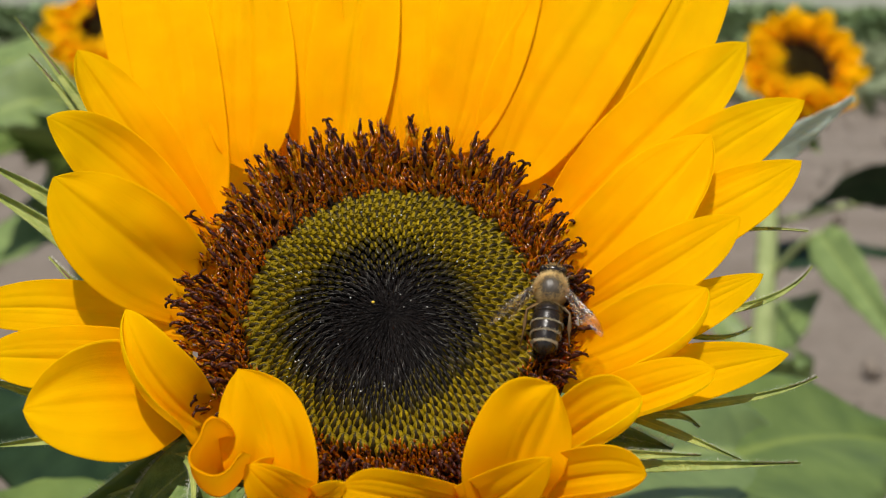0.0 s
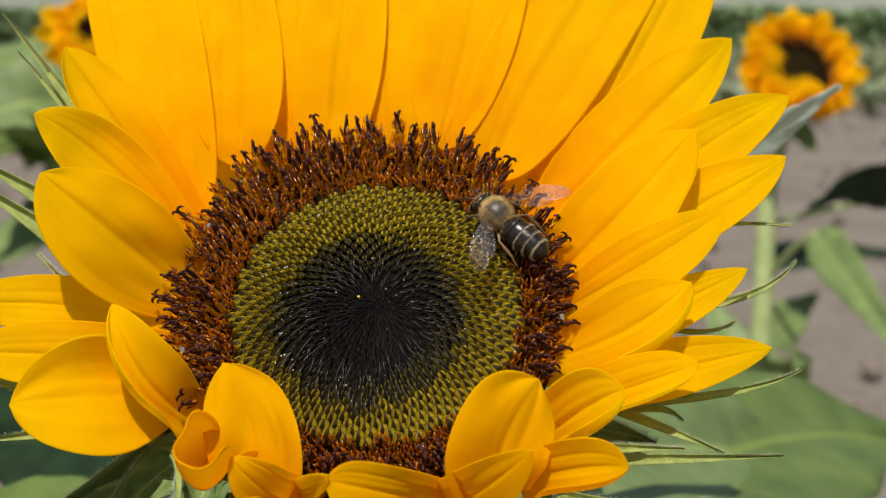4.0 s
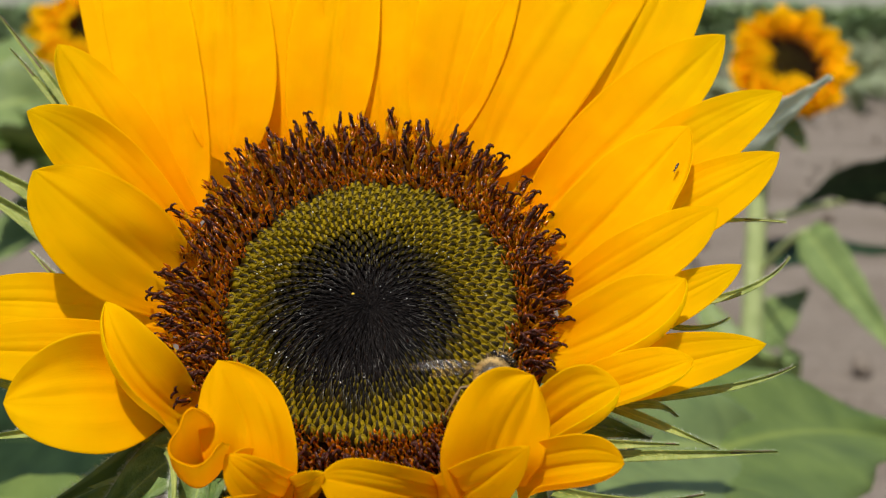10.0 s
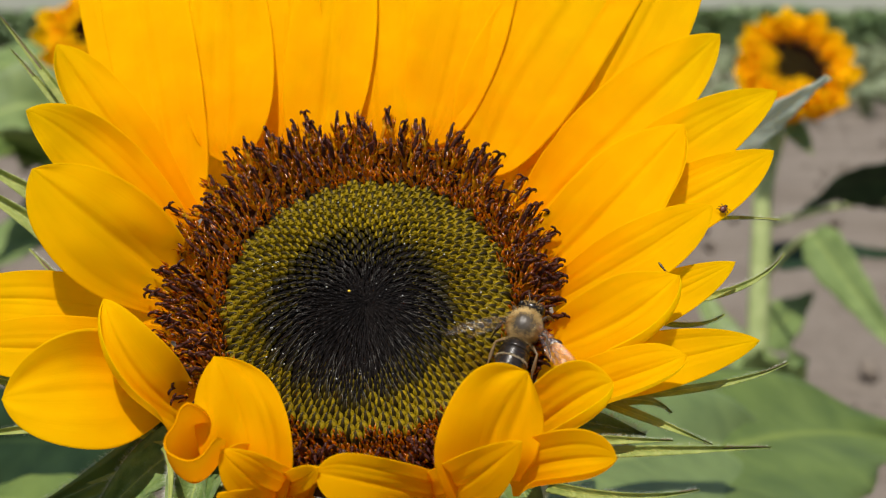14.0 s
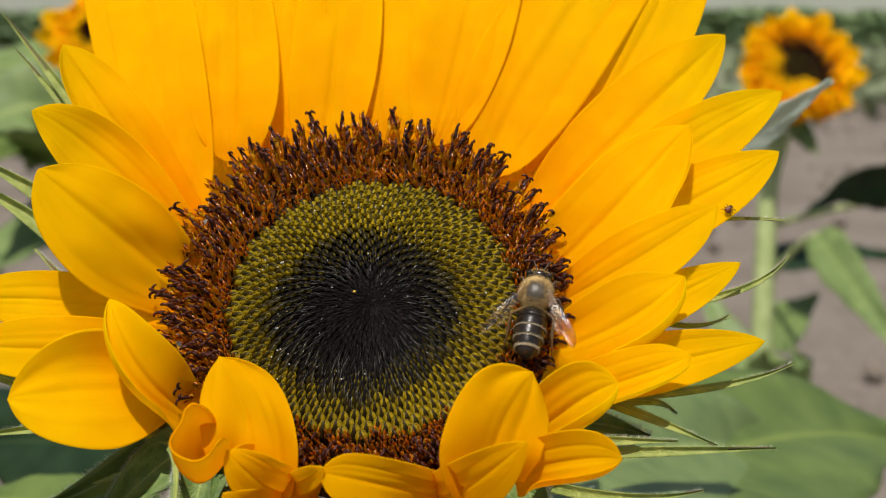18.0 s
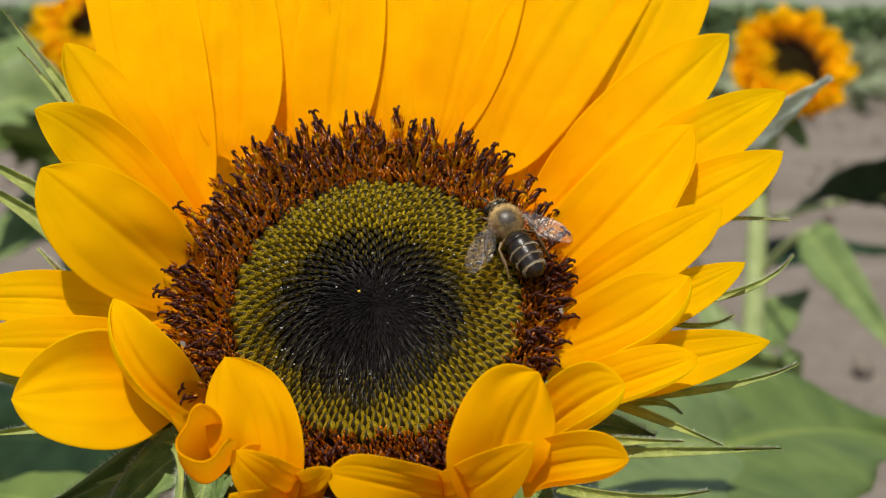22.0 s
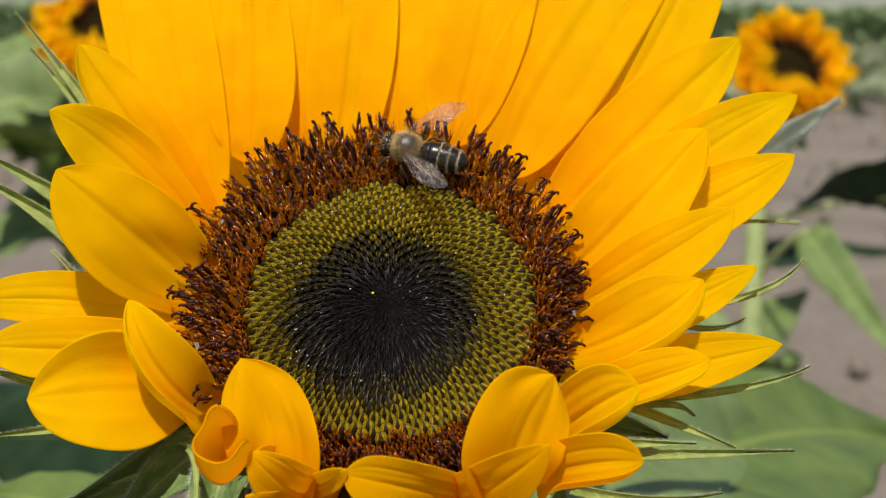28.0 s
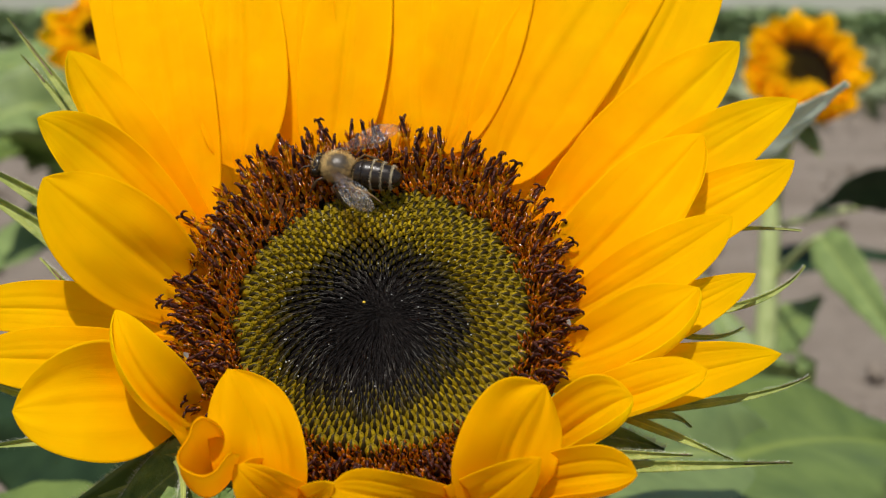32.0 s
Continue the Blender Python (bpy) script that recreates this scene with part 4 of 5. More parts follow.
# ---- the other sunflowers ----
def small_flower(name, m, stem, label, seed, leaves=(), rays=46, folded=11, size=1.0):
    """A sunflower further off: head at the pose m, stem through the given places in the world."""
    rnd = random.Random(seed)
    head = tagged(empty(name, m), label, "sunflower", "sunflowers of the field")
    inv = m.inverted()
    for k in range(rays):
        a = 2 * math.pi * (k + rnd.uniform(-0.3, 0.3)) / rays * (1 if k < rays else 1)
        long = rnd.uniform(50, 62) * size
        front = max(0.0, -math.sin(a))
        lift = rnd.uniform(4, 16) + 22 * front
        long *= 1 - (0.30 if k % 2 else 0.50) * front
        a2 = a + rnd.uniform(-0.15, 0.15)
        q = Vector((math.cos(a), math.sin(a), 0))
        b3 = q * 29 * size + Vector((0, 0, -2 if k % 2 else 0))
        long *= 1.0 if k % 2 else 0.86
        t3 = Vector((long * math.cos(a2), long * math.sin(a2), lift))
        m3 = (b3 + t3) / 2 + q * 3 + Vector((0, 0, rnd.uniform(-1, 5)))
        part("petal", far_petal_bm(b3, m3, t3, rnd.uniform(16, 21) * size, 0.4, rnd.uniform(-20, 20), 0.6, 1.0, 0.5 * front, seed * 50 + k, 12, 6), PETAL_FAR, head)
    for k in range(folded):
        a = radians(-215 + 175 * (k + rnd.uniform(-0.2, 0.2)) / folded)
        q = Vector((math.cos(a), math.sin(a), 0))
        part("petal", far_petal_bm(q * 33 * size, q * 37 * size + Vector((0, 0, 9)), q * (rnd.uniform(15, 22) - 14 * max(0.0, -q.y) ** 2) * size + Vector((0, 0, 17)), rnd.uniform(13, 17) * size, 0.3, rnd.uniform(-15, 15), 0.7, 1.2, 1.0, seed * 70 + k, 12, 6), PETAL_FAR, head)
    bm = bmesh.new()
    lathe_profile(bm, [(0.5, 0.0), (14 * size, 0.2), (24 * size, 0.6), (32 * size, 0), (34 * size, -4), (20 * size, -12), (7 * size, -16)], 32)
    part("receptacle", bm, CORE, head)
    bm = bmesh.new()
    for n in range(420):
        f = (n + 0.5) / 420
        r, a = 33 * size * math.sqrt(f), n * GOLDEN
        p = Vector((r * math.cos(a), r * math.sin(a), 0.4)) * MM
        out = Vector((math.cos(a), math.sin(a), 0))
        slot = 0 if f < 0.5 else 1
        tall = 2.2 if f < 0.5 else 5.5
        tube(bm, [p, p + (Vector((0, 0, 1)) + out * (-0.3 if slot == 0 else 0.6)) * tall * MM], [1.1 * MM, 0.4 * MM], 5, slot)
    tagged(part("florets", bm, (OLIVE_DEEP, STAMEN), head, "dark brown ring round an olive middle"), kind="stuff")
    for k in range(16):
        a = 2 * math.pi * k / 16 + rnd.uniform(-0.1, 0.1)
        bb = bmesh.new()
        q = Vector((-math.sin(a), math.cos(a), 0))
        o = Vector((math.cos(a), math.sin(a), 0))
        sp = [(o * (20 + 26 * s) + Vector((0, 0, -9 - 4 * s + 6 * s * s))) * MM * size for s in (0, 0.25, 0.5, 0.75, 1)]
        blade(bb, sp, [q] * 5, [Vector((0, 0, 1))] * 5, [w * MM * size for w in (6, 6.5, 5, 2.5, 0.3)], 4, lambda s, v: 0.0, 0.5 * MM)
        part("bract", bb, BRACT, head)
    bm = bmesh.new()
    tube(bm, [inv @ Vector(p) for p in stem], [0.006 + 0.001 * k for k in range(len(stem))], 10)
    part("stem", bm, STEM, head, "pale green stem")
    for k, (b, c, t, w, mat, roll) in enumerate(leaves):
        on_stem = min((Vector(p).lerp(Vector(q), f / 8) for p, q in zip(stem[1:], stem[2:]) for f in range(9)), key=lambda p: (p - Vector(b)).length)
        if (on_stem - Vector(b)).length > 0.008:
            foot = on_stem - Vector((0, 0, 0.05))
            petiole([inv @ p for p in (foot, (foot + Vector(b)) / 2 + Vector((0, 0, 0.015)), Vector(b))], head)
        part("leaf", leaf_bm(inv @ Vector(b), inv @ Vector(c), inv @ Vector(t), w, roll, seed * 9 + k), mat, head)
    return head


small_flower("sunflower", Matrix.Translation((0.3240, 1.0728, 1.2010)) @ Matrix(((0.9848, 0.1736, -0.0000), (-0.0706, 0.4006, 0.9135), (0.1586, -0.8997, 0.4067))).transposed().to_4x4(),
    ((0.3216, 1.0864, 1.1948), (0.3200, 1.1068, 1.1856), (0.3115, 1.0929, 1.1358), (0.3048, 1.0858, 1.0897), (0.2973, 1.0564, 0.9636), (0.2930, 1.0248, 0.8234), (0.2930, 1.0248, 0.0000)),
    "open orange-yellow sunflower with a dark brown ring on a pale stem", 3, (
    ((0.4785, 1.0957, 1.0885), (0.3786, 1.0809, 1.1239), (0.3288, 1.0441, 1.0818), 0.055, LEAF_SHADED, -55),
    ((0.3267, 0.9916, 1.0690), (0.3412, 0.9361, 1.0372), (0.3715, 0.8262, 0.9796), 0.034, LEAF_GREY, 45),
    ((0.3112, 1.0855, 1.0213), (0.3717, 1.1397, 1.0452), (0.4920, 1.1849, 1.0102), 0.06, LEAF_SHADED, -50),
    ((0.2989, 1.0564, 0.9636), (0.3321, 1.0791, 0.9800), (0.3662, 1.1315, 0.9915), 0.04, LEAF_GREY, 0),
    ((0.2953, 1.0517, 0.9331), (0.2537, 1.0791, 0.9800), (0.2522, 1.1348, 1.0130), 0.03, LEAF_GREY, 0),
    ((0.2930, 1.0389, 0.9153), (0.3298, 1.0278, 0.9750), (0.3074, 0.9737, 0.9522), 0.05, LEAF_GREY, 0),
    ((0.3247, 1.0763, 1.1601), (0.3349, 1.0629, 1.1382), (0.3398, 1.0517, 1.1315), 0.02, LEAF_GREY, 0),), size=1.08)
small_flower("sunflower", Matrix.Translation((-0.2636, 0.9661, 1.2328)) @ Matrix(((0.9848, -0.1736, 0.0000), (0.0761, 0.4317, 0.8988), (-0.1561, -0.8851, 0.4384))).transposed().to_4x4(),
    ((-0.2614, 0.9785, 1.2267), (-0.2581, 0.9971, 1.2175), (-0.2958, 1.0029, 1.1429), (-0.3006, 0.9854, 1.0285), (-0.3006, 0.9575, 0.8463), (-0.3006, 0.9575, 0.0000)),
    "orange-yellow sunflower partly behind the large one", 4, (
    ((-0.2958, 1.0036, 1.1477), (-0.3392, 1.0131, 1.2097), (-0.3894, 0.9529, 1.1469), 0.1, LEAF_GREY, 0),
    ((-0.2958, 0.9963, 1.1000), (-0.3344, 1.0073, 1.1716), (-0.3632, 0.8989, 1.1246), 0.09, LEAF, 0),
    ((-0.2958, 1.0073, 1.1716), (-0.3739, 1.0681, 1.2383), (-0.4467, 1.1116, 1.1918), 0.09, LEAF_GREY, 30),
    ((-0.2958, 1.0000, 1.1239), (-0.3101, 0.9050, 1.1640), (-0.3504, 0.8549, 1.1674), 0.07, LEAF_GREY, 40),
    ((-0.2982, 0.9912, 1.0666), (-0.3392, 0.9927, 1.0762), (-0.3632, 0.8856, 1.0372), 0.09, LEAF_GREY, 20),
    ((-0.2982, 0.9708, 0.9331), (-0.3101, 0.8769, 0.9804), (-0.3292, 0.7689, 0.9362), 0.12, LEAF_SHADED, 0),), size=1)


# ---- the bee ----
FUZZ = plain_material("bee fuzz", (0.36, 0.23, 0.08), (0.66, 0.47, 0.20), 900.0, 0.8, 0.2)
BEE_DARK = plain_material("bee black", (0.010, 0.007, 0.004), (0.03, 0.020, 0.012), 900.0, 0.26, 0.4, 0.2, 0.0001)
BEE_BAND = plain_material("bee band", (0.40, 0.32, 0.19), (0.62, 0.53, 0.35), 1500.0, 0.7, 0.2)
BEE_BACK = plain_material("bee back", (0.05, 0.038, 0.024), (0.11, 0.085, 0.055), 900.0, 0.38, 0.45)
BEE_LEG = plain_material("bee leg", (0.03, 0.018, 0.01), (0.08, 0.045, 0.02), 900.0, 0.4, 0.5)

BEE_SHIN = plain_material("bee shin", (0.10, 0.06, 0.025), (0.26, 0.17, 0.08), 900.0, 0.45, 0.4)


def wing_material():
    m, nt, b = material("bee wing", 0.5, 0.3)
    uv = coords(nt, "UV")
    w = add(nt, "ShaderNodeTexVoronoi", Scale=3.2)
    w.feature = "DISTANCE_TO_EDGE"
    nt.links.new(scaled(nt, uv, 1.6, 1.0, 1), w.inputs["Vector"])
    vein = ramp(nt, w.outputs["Distance"], (0.0, 0.38), (0.035, 0.0))
    b.inputs["Base Color"].default_value = (0.10, 0.055, 0.02, 1)
    clear = nt.nodes.new("ShaderNodeBsdfTransparent")
    clear.inputs[0].default_value = (0.94, 0.88, 0.77, 1)
    gloss = nt.nodes.new("ShaderNodeBsdfGlossy")
    gloss.inputs["Roughness"].default_value = 0.2
    ripple = add(nt, "ShaderNodeBump", Strength=0.8, Distance=0.0005)
    nt.links.new(noise_tex(nt, scaled(nt, uv, 2.0, 11, 1), 1.6, 2.0), ripple.inputs["Height"])
    nt.links.new(ripple.outputs[0], gloss.inputs["Normal"])
    film = nt.nodes.new("ShaderNodeMixShader")
    film.inputs[0].default_value = 0.075
    nt.links.new(clear.outputs[0], film.inputs[1])
    nt.links.new(gloss.outputs[0], film.inputs[2])
    whole = nt.nodes.new("ShaderNodeMixShader")
    nt.links.new(vein, whole.inputs[0])
    nt.links.new(film.outputs[0], whole.inputs[1])
    nt.links.new(b.outputs[0], whole.inputs[2])
    nt.links.new(whole.outputs[0], nt.nodes["Material Output"].inputs[0])
    return m


WING = wing_material()


def build_bee():
    bee = tagged(empty("honey_bee", FLOWER), "brown and black honey bee crawling over the sunflower disc", "bee")
    bee.scale = (1.06, 1.06, 1.06)
    rnd = random.Random(3)
    bm = bmesh.new()
    ball(bm, Vector((2.3, 0, 0.2)) * MM, 2.1 * MM, 1.95 * MM, 1.8 * MM, u=16, v=12)
    thorax = part("thorax", bm, BEE_BACK, bee, "thorax under tan fur")
    hb = bmesh.new()
    pts = []
    for k in range(6500):
        d = Vector((rnd.gauss(0, 1), rnd.gauss(0, 1), rnd.gauss(0, 1))).normalized()
        bare = (d - Vector((-0.15, 0, 1)).normalized()).length
        if rnd.random() > (bare - 0.4) / 0.6:
            continue
        pts.append((Vector((2.3 + 2.05 * d.x, 1.9 * d.y, 0.2 + 1.75 * d.z)) * MM, d))
    hairs(hb, pts, 0.75 * MM, 0.018 * MM, rnd)
    tagged(part("fur", hb, FUZZ, thorax, "short tan fur"), kind="stuff")
    bm = bmesh.new()
    ball(bm, Vector((5.1, 0, -0.3)) * MM, 0.95 * MM, 1.7 * MM, 1.45 * MM, u=14, v=10)
    head = part("head", bm, BEE_DARK, bee)
    for side in (-1, 1):
        bm = bmesh.new()
        ball(bm, Vector((5.2, 1.35 * side, -0.1)) * MM, 0.65 * MM, 0.5 * MM, 1.0 * MM)
        part("eye", bm, BEE_DARK, head, "glossy black compound eye")
        bm = bmesh.new()
        tube(bm, [Vector((5.8, 0.4 * side, 0.2)) * MM, Vector((6.8, 0.9 * side, 0.5)) * MM, Vector((7.9, 1.3 * side, -0.5)) * MM], [0.13 * MM, 0.12 * MM, 0.09 * MM], 5)
        part("antenna", bm, BEE_LEG, head)
    hb = bmesh.new()
    hairs(hb, [(Vector((5.1 + 0.8 * d.x, 1.5 * d.y, -0.3 + 1.4 * d.z)) * MM, d) for d in (Vector((rnd.gauss(0, 1), rnd.gauss(0, 1), abs(rnd.gauss(0, 1)))).normalized() for k in range(160))], 0.5 * MM, 0.04 * MM, rnd)
    tagged(part("fur", hb, FUZZ, head), kind="stuff")
    # abdomen: five overlapping rings, the later ones edged with pale bands
    prof = [(0.6, 0.9), (0.0, 1.75), (-1.4, 2.15), (-2.8, 2.2), (-4.1, 2.0), (-5.2, 1.75), (-6.0, 1.32), (-6.5, 0.8), (-6.7, 0.3)]

    def rad(x):
        for (x0, r0), (x1, r1) in zip(prof, prof[1:]):
            if x1 <= x <= x0:
                return r0 + (r1 - r0) * (x0 - x) / (x0 - x1)
        return 0.1

    def ring(x0, x1, lift0, lift1):
        b = bmesh.new()
        rows = []
        for i in range(6):
            x = x0 + (x1 - x0) * i / 5
            r = rad(x) + lift0 + (lift1 - lift0) * i / 5
            rows.append([b.verts.new(Vector((x, 0.92 * r * math.cos(k * math.pi / 10), -0.45 + 0.04 * x + 0.88 * r * math.sin(k * math.pi / 10))) * MM) for k in range(20)])
        for i in range(5):
            for k in range(20):
                b.faces.new((rows[i][k], rows[i + 1][k], rows[i + 1][(k + 1) % 20], rows[i][(k + 1) % 20]))
        b.faces.new(rows[0])
        b.faces.new(rows[-1][::-1])
        return b

    belly = part("abdomen", ring(0.6, -6.7, -0.06, -0.06), BEE_DARK, bee, "black and tan banded abdomen")
    for x0, x1, band in ((0.5, -1.2, 0), (-1.1, -2.6, 0.08), (-2.5, -4.0, 0.16), (-3.9, -5.4, 0.26), (-5.3, -6.65, 0)):
        part("segment", ring(x0, x1, 0.0, 0.10), BEE_DARK, belly, "glossy black ring")
        if band:
            strip = part("band", ring(x1 + band * 0.6, x1 - 0.06, 0.085, 0.11), BEE_BAND, belly, "pale tan hair band")
            hb = bmesh.new()
            edge = []
            for k in range(520):
                x, w = x1 + rnd.uniform(-0.1, band + 0.12), rnd.uniform(0, 6.283)
                r = rad(x) + 0.06
                edge.append((Vector((x, 0.92 * r * math.cos(w), -0.45 + 0.04 * x + 0.88 * r * math.sin(w))) * MM, Vector((-1.3, 0.5 * math.cos(w), 0.5 * math.sin(w)))))
            hairs(hb, edge, 0.36 * MM, 0.020 * MM, rnd)
            tagged(part("fur", hb, BEE_BAND, strip), kind="stuff")
    hb = bmesh.new()
    tuft = []
    for k in range(700):
        x, w = 0.7 - 0.9 * rnd.random() ** 1.3, rnd.uniform(0, 6.283)
        tuft.append((Vector((x, rad(x) * math.cos(w), -0.45 + 0.88 * rad(x) * math.sin(w))) * MM, Vector((-0.6, math.cos(w), math.sin(w)))))
    hairs(hb, tuft, 0.45 * MM, 0.018 * MM, rnd)
    tagged(part("fur", hb, FUZZ, belly, "tan fur"), kind="stuff")
    # legs: thigh, shin and foot, the hind pair laid back along the abdomen
    for side in (-1, 1):
        for way, mat in ((((3.4, 0.9, -1.0), (4.8, 2.1, -0.5), (5.6, 2.6, -2.0), (6.1, 2.9, -3.4)), BEE_LEG), (((2.2, 1.1, -1.0), (2.3, 3.0, -0.4), (1.3, 3.7, -2.0), (0.7, 4.2, -3.4)), BEE_LEG), (((1.0, 1.1, -1.0), (-0.8, 2.8, -0.2), (-3.0, 2.9, -1.4), (-4.8, 3.2, -3.0)), BEE_SHIN)):
            a, b, c, d = (Vector((x, y * side, z)) for x, y, z in way)
            bm = bmesh.new()
            tube(bm, [p * MM for p in (a, a.lerp(b, 0.5), b, b.lerp(c, 0.15), b.lerp(c, 0.7), c, c.lerp(d, 0.4), d)], [r * MM for r in (0.18, 0.27, 0.17, 0.18, 0.30, 0.16, 0.13, 0.05)], 7)
            leg = part("leg", bm, mat, bee)
            hb = bmesh.new()
            hairs(hb, [(b.lerp(c, rnd.random()) * MM, Vector((rnd.gauss(0, 1), rnd.gauss(0, 1), rnd.gauss(0, 1))).normalized()) for k in range(40)], 0.45 * MM, 0.015 * MM, rnd)
            tagged(part("fur", hb, FUZZ, leg), kind="stuff")
    # two wings a side, each about its own root, lying straight back
    wings = []
    for side in (-1, 1):
        for long, wide, extra, root, z, nm in ((9.2, 2.9, 0, 2.6, 1.55, "forewing"), (6.4, 2.0, -5, 1.9, 1.35, "hindwing")):
            bm = bmesh.new()
            o = Vector((0, side, 0))
            sp = [Vector((-long * i / 12, side * wide * 0.16 * math.sin(math.pi * i / 12), 0.08 * long * i / 12)) * MM for i in range(13)]
            wd = [wide * 0.5 * MM * max(0.12, math.sin(math.pi * min(1.0, (i / 12) ** 1.7 * 0.9 + 0.05)) ** 0.7) for i in range(13)]
            blade(bm, sp, [o * side] * 13, [Vector((0, 0, 1))] * 13, wd, 6, lambda s, v: 0.07 * MM * math.sin(9 * s + 5 * v), 0.03 * MM)
            w = part(nm, bm, WING, bee, "clear brownish veined wing")
            wings.append((w, side, extra, root, z))
    return bee, wings


bee, bee_wings = build_bee()


def build_beetle():
    """A tiny round beetle, body about 1.3 mm."""
    thing = tagged(empty("beetle", FLOWER), "tiny dark red beetle on the edge of a yellow petal", "beetle")
    bm = bmesh.new()
    ball(bm, Vector((-0.1, 0, 0.3)) * MM, 0.62 * MM, 0.5 * MM, 0.4 * MM, u=12, v=8)
    part("wing_case", bm, BEETLE, thing, "dark red shell")
    bm = bmesh.new()
    ball(bm, Vector((0.6, 0, 0.22)) * MM, 0.26 * MM, 0.3 * MM, 0.22 * MM)
    part("head", bm, BEE_DARK, thing)
    for side in (-1, 1):
        for x in (-0.4, 0.0, 0.4):
            bm = bmesh.new()
            tube(bm, [Vector((x, 0.35 * side, 0.2)) * MM, Vector((x * 1.2, 0.65 * side, 0.3)) * MM, Vector((x * 1.5, 0.85 * side, 0)) * MM], [0.06 * MM, 0.06 * MM, 0.04 * MM], 5)
            part("leg", bm, BEE_LEG, thing)
    return thing


def build_thrips():
    """A slim insect about 1.6 mm long."""
    thing = tagged(empty("thrips", FLOWER), "minute slim brown insect crawling on a yellow petal", "insect")
    bm = bmesh.new()
    ball(bm, Vector((-0.25, 0, 0.18)) * MM, 0.7 * MM, 0.19 * MM, 0.16 * MM, u=10, v=8)
    part("body", bm, BEE_LEG, thing)
    bm = bmesh.new()
    ball(bm, Vector((0.55, 0, 0.18)) * MM, 0.2 * MM, 0.16 * MM, 0.14 * MM)
    part("head", bm, BEE_LEG, thing)
    for side in (-1, 1):
        bm = bmesh.new()
        tube(bm, [Vector((0.7, 0.05 * side, 0.2)) * MM, Vector((1.0, 0.2 * side, 0.25)) * MM], [0.04 * MM, 0.025 * MM], 5)
        part("antenna", bm, BEE_LEG, thing)
    return thing


BEETLE = plain_material("beetle shell", (0.09, 0.022, 0.009), (0.22, 0.055, 0.022), 2500.0, 0.3, 0.5)
beetle, thrips = build_beetle(), build_thrips()


def on_flower(x, y, z, heading):
    """A pose on the disc, mm, with the heading in degrees from the disc's x axis."""
    return FLOWER @ pose(x * MM, y * MM, z * MM, 0, 0, heading)


# ---- the small pieces of the disc ----
build_buds()
build_florets()


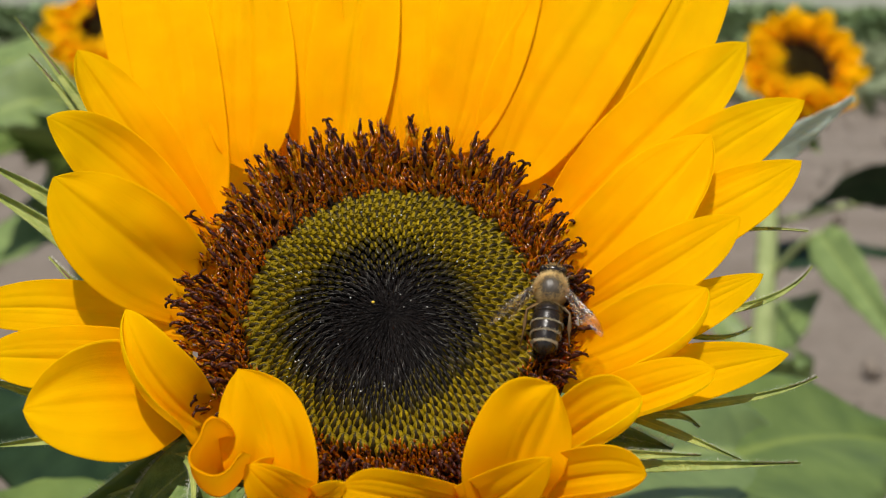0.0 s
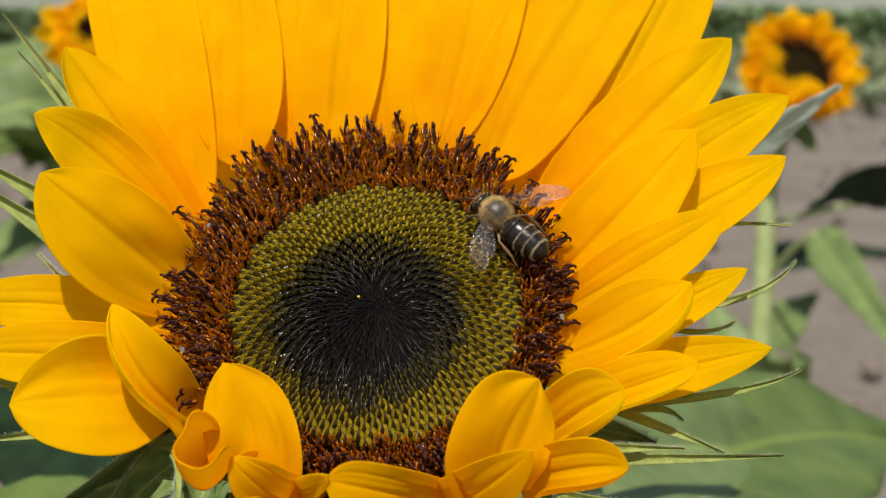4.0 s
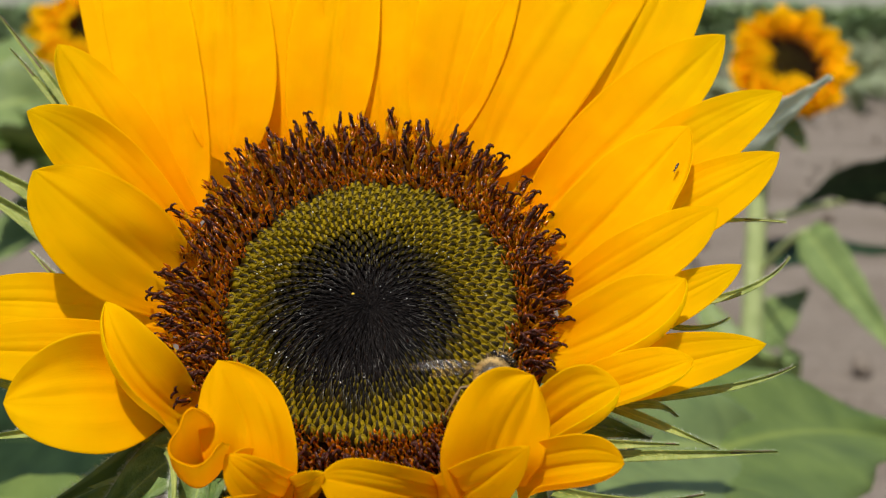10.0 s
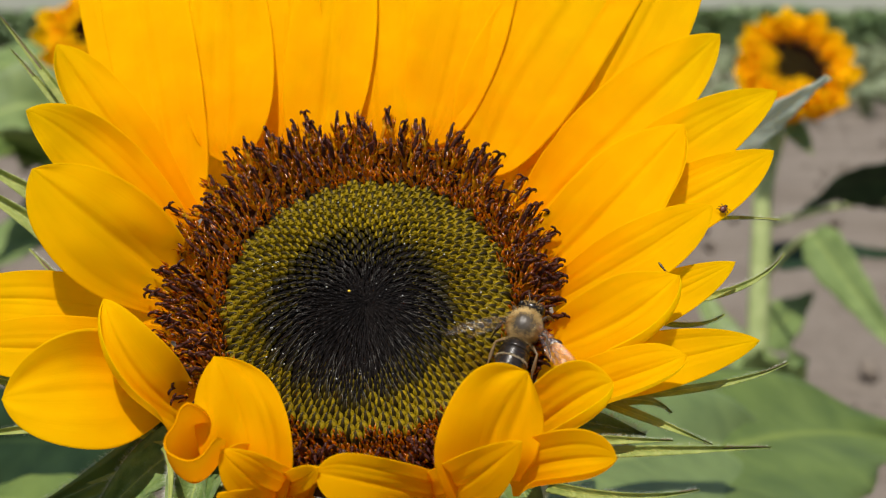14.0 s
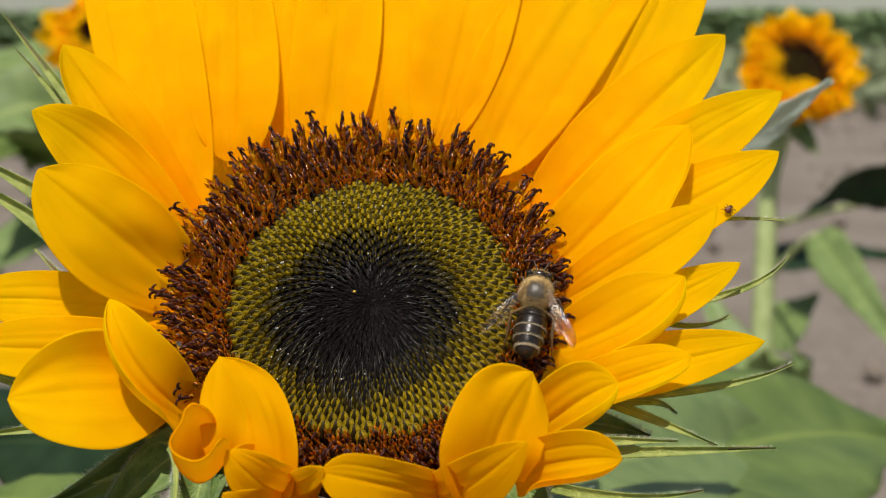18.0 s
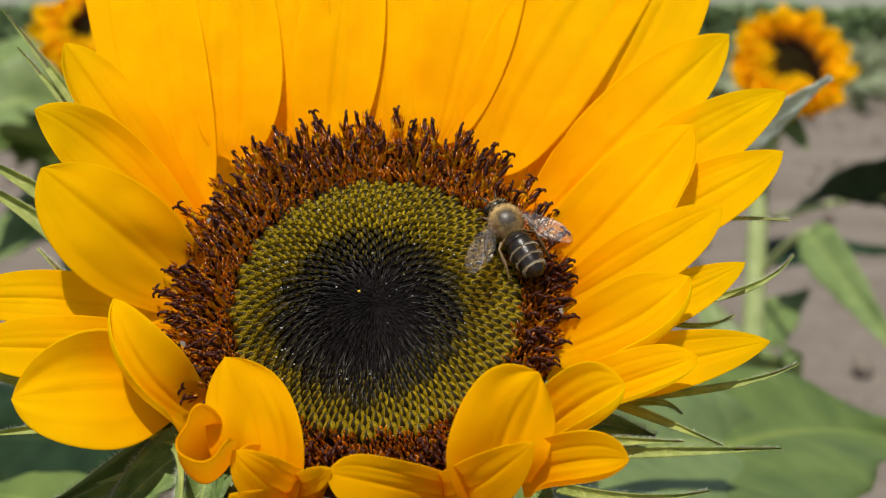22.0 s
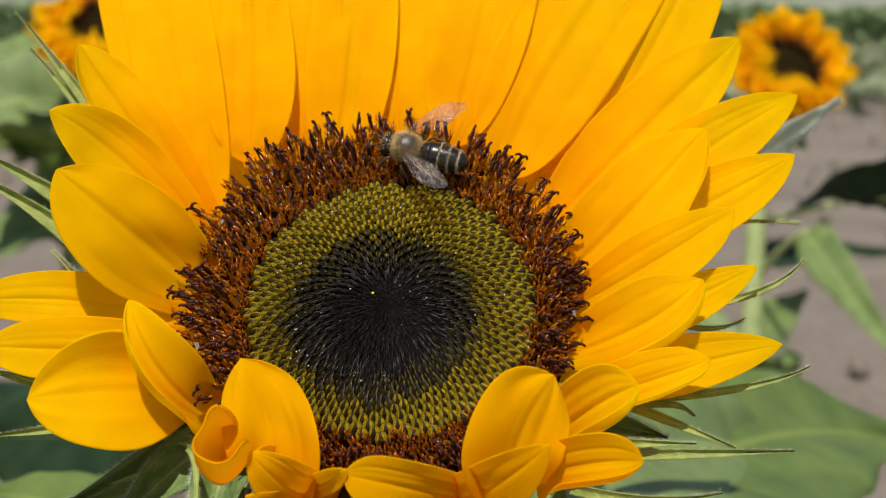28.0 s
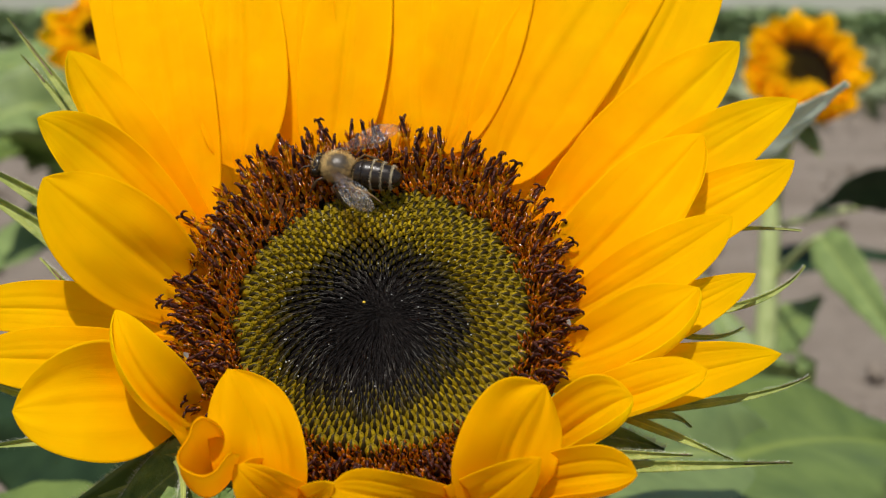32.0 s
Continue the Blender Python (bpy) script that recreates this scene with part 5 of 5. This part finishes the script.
def motions():
    walk(bee, [
        (0, on_flower(22.0, -1.5, 5.0, 82)),
        (0.5, on_flower(22.0, 0.2, 5.0, 84)),
        (1, on_flower(21.3, 1.8, 5.0, 94)),
        (1.5, on_flower(20.8, 3.6, 5.0, 98)),
        (2, on_flower(20.7, 5.6, 5.0, 104)),
        (2.5, on_flower(20.7, 6.9, 5.0, 109)),
        (3, on_flower(19.5, 8.5, 5.0, 132)),
        (3.5, on_flower(18.9, 9.8, 5.0, 137)),
        (4.5, on_flower(19.3, 11.5, 5.0, 133)),
        (5.2, on_flower(36.5, -3.0, 22.0, 117)),
        (5.5, on_flower(32.7, -5.5, 16.0, 130)),
        (5.6, on_flower(23.8, -6.0, 9.0, 106)),
        (5.7, on_flower(19.1, -12.4, 5.0, 68)),
        (5.8, on_flower(18.1, -15.8, 5.0, 69)),
        (6, on_flower(16.7, -16.8, 5.0, 72)),
        (6.5, on_flower(15.9, -17.2, 5.0, 70)),
        (7, on_flower(14.6, -18.2, 5.0, 70)),
        (8, on_flower(14.9, -17.7, 5.0, 70)),
        (9, on_flower(15.8, -16.2, 5.0, 63)),
        (10, on_flower(15.6, -15.7, 5.0, 59)),
        (11, on_flower(17.9, -14.5, 5.0, 56)),
        (11.5, on_flower(19.7, -12.5, 5.0, 48)),
        (12, on_flower(19.2, -13.1, 5.0, 52)),
        (12.5, on_flower(18.0, -11.9, 5.0, 50)),
        (13, on_flower(20.7, -9.7, 5.0, 58)),
        (13.5, on_flower(21.1, -9.9, 5.0, 56)),
        (14, on_flower(21.2, -9.0, 5.0, 69)),
        (14.5, on_flower(21.0, -8.5, 5.0, 64)),
        (16.5, on_flower(22.6, -7.3, 5.0, 79)),
        (17, on_flower(22.9, -5.0, 5.0, 87)),
        (17.5, on_flower(22.7, -4.5, 5.0, 83)),
        (18, on_flower(22.7, -4.1, 5.0, 79)),
        (18.5, on_flower(21.5, 0.6, 5.0, 96)),
        (19, on_flower(22.6, 2.1, 5.0, 90)),
        (19.5, on_flower(22.8, 2.5, 5.0, 89)),
        (20, on_flower(23.3, 2.6, 5.0, 97)),
        (20.5, on_flower(22.2, 4.8, 5.0, 114)),
        (21, on_flower(22.1, 5.2, 5.0, 128)),
        (21.5, on_flower(20.6, 7.9, 5.0, 114)),
        (22, on_flower(19.7, 8.0, 5.0, 118)),
        (22.5, on_flower(16.7, 9.9, 5.0, 108)),
        (23, on_flower(17.1, 14.2, 5.0, 113)),
        (23.5, on_flower(16.9, 14.5, 5.0, 115)),
        (24, on_flower(17.0, 15.5, 5.0, 107)),
        (24.5, on_flower(14.0, 18.0, 5.0, 135)),
        (25, on_flower(11.9, 19.0, 5.0, 138)),
        (25.5, on_flower(8.3, 18.7, 5.0, 159)),
        (27.5, on_flower(6.3, 23.0, 5.0, 135)),
        (28, on_flower(4.6, 23.4, 5.0, 164)),
        (28.5, on_flower(4.5, 23.9, 5.0, -174)),
        (29, on_flower(1.1, 21.8, 5.0, -178)),
        (29.5, on_flower(1.2, 22.2, 5.0, -179)),
        (30, on_flower(-0.1, 23.8, 5.0, 168)),
        (30.5, on_flower(-1.2, 23.0, 5.0, 175)),
        (31, on_flower(-2.4, 23.1, 5.0, 177)),
        (31.5, on_flower(-2.5, 23.0, 5.0, -179)),
        (32, on_flower(-4.2, 21.6, 5.0, 169)),
    ])
    walk(beetle, [
        (0, on_flower(50.2, 14.4, -3.2, 20)), (11.6, on_flower(50.2, 14.4, -3.2, 20)), (12, on_flower(50.9, 14.7, -0.95, 20)),
        (12.6, on_flower(51.8, 14.9, -0.9, 40)), (16, on_flower(51.9, 15.0, -0.9, 50)), (21, on_flower(51.9, 15.0, -0.9, 30)),
        (21.5, on_flower(54.0, 18.3, -8.2, -20)), (22, on_flower(44.0, 17.0, -7.5, -60)), (32, on_flower(44.0, 17.0, -7.5, -60)),
    ])
    walk(thrips, [
        (0, on_flower(44.6, 20.8, 1.6, -120)), (9.4, on_flower(44.6, 20.8, 1.6, -120)), (10, on_flower(44.2, 19.9, 3.6, -118)),
        (11, on_flower(42.7, 17.3, 3.5, -120)), (12, on_flower(41.4, 15.3, 3.4, -125)), (12.4, on_flower(40.9, 2.6, 5.4, -110)),
        (13.5, on_flower(41.2, 2.0, 5.1, -60)), (14.5, on_flower(41.7, 1.7, 4.9, -60)), (16, on_flower(42.4, 0.8, 1.5, -60)), (32, on_flower(42.4, 0.8, 1.5, -60)),
    ])
    # seconds, how far the wind moves the pale leaf to the side and down, mm
    sway = ((0, 1.6, 3.4), (0.5, 2.0, 2.7), (1, 1.5, 2.3), (2, 1.3, 1.7), (3, 0.9, 1.5), (4, 0.8, 1.2), (5.5, 0.6, 0.8), (6, 0.5, 0), (7, 0.5, -0.1), (7.5, 0.5, 0.7), (8, 0.6, 1.5), (8.5, 1.2, 2.2), (9, 0.5, 0.4), (12, 0.5, -0.2),
            (14, 0.3, 0), (17, -0.2, 0.4), (19, 0, 0.5), (20, -0.3, -0.2), (23, 0.1, 0.3), (25, 0.3, 0.3), (26.5, 0.5, 1.0), (27.5, 0.5, 1.8), (28, 0.9, 4.5), (28.5, 0.3, 1.4), (29, 0.5, 2.4), (29.5, 0.1, 1.9), (30, 0.5, 1.2), (31, 0.8, 0.4), (31.5, 1.6, 2.2), (32, 0.9, -0.1))
    turn = FLOWER.to_3x3().inverted()
    walk(pale_leaf, [(t, Matrix.Translation(turn @ (Vector((x, 0, -z)) * MM))) for t, x, z in sway])
    # seconds, how far the wings stand out, how far they are tipped, how much wider the one on its own left stands, in degrees
    spread = ((0, 34, 44, 0), (1, 30, 46, 0), (2, 40, 10, 5), (3, 40, 8, 5), (3.5, 38, 10, 4), (5, 80, 10, 0), (5.7, 36, 36, 0), (7, 54, 34, 0), (10, 54, 34, 0), (13, 50, 36, 0), (14.5, 48, 36, 0), (16.5, 30, 44, 0),
              (17, 27, 46, 0), (18.5, 25, 46, 0), (19, 25, 46, 0), (20, 27, 44, 3), (21, 38, 30, 10), (21.6, 36, 12, 11), (22, 36, 8, 12), (22.5, 42, 8, 8), (23, 40, 42, 0), (24, 38, 40, 9), (25, 62, 14, 5), (25.5, 50, 10, 2),
              (28, 36, 4, -5), (29, 38, 3, 8), (30, 32, 3, 3), (31, 35, 3, 2), (32, 36, 3, 4))
    for wing, side, extra, root, z in bee_wings:
        walk(wing, [(t, pose(root * MM, 1.5 * side * MM, z * MM, -tip * side, 0, -side * (a + extra + skew * side))) for t, a, tip, skew in spread])


motions()
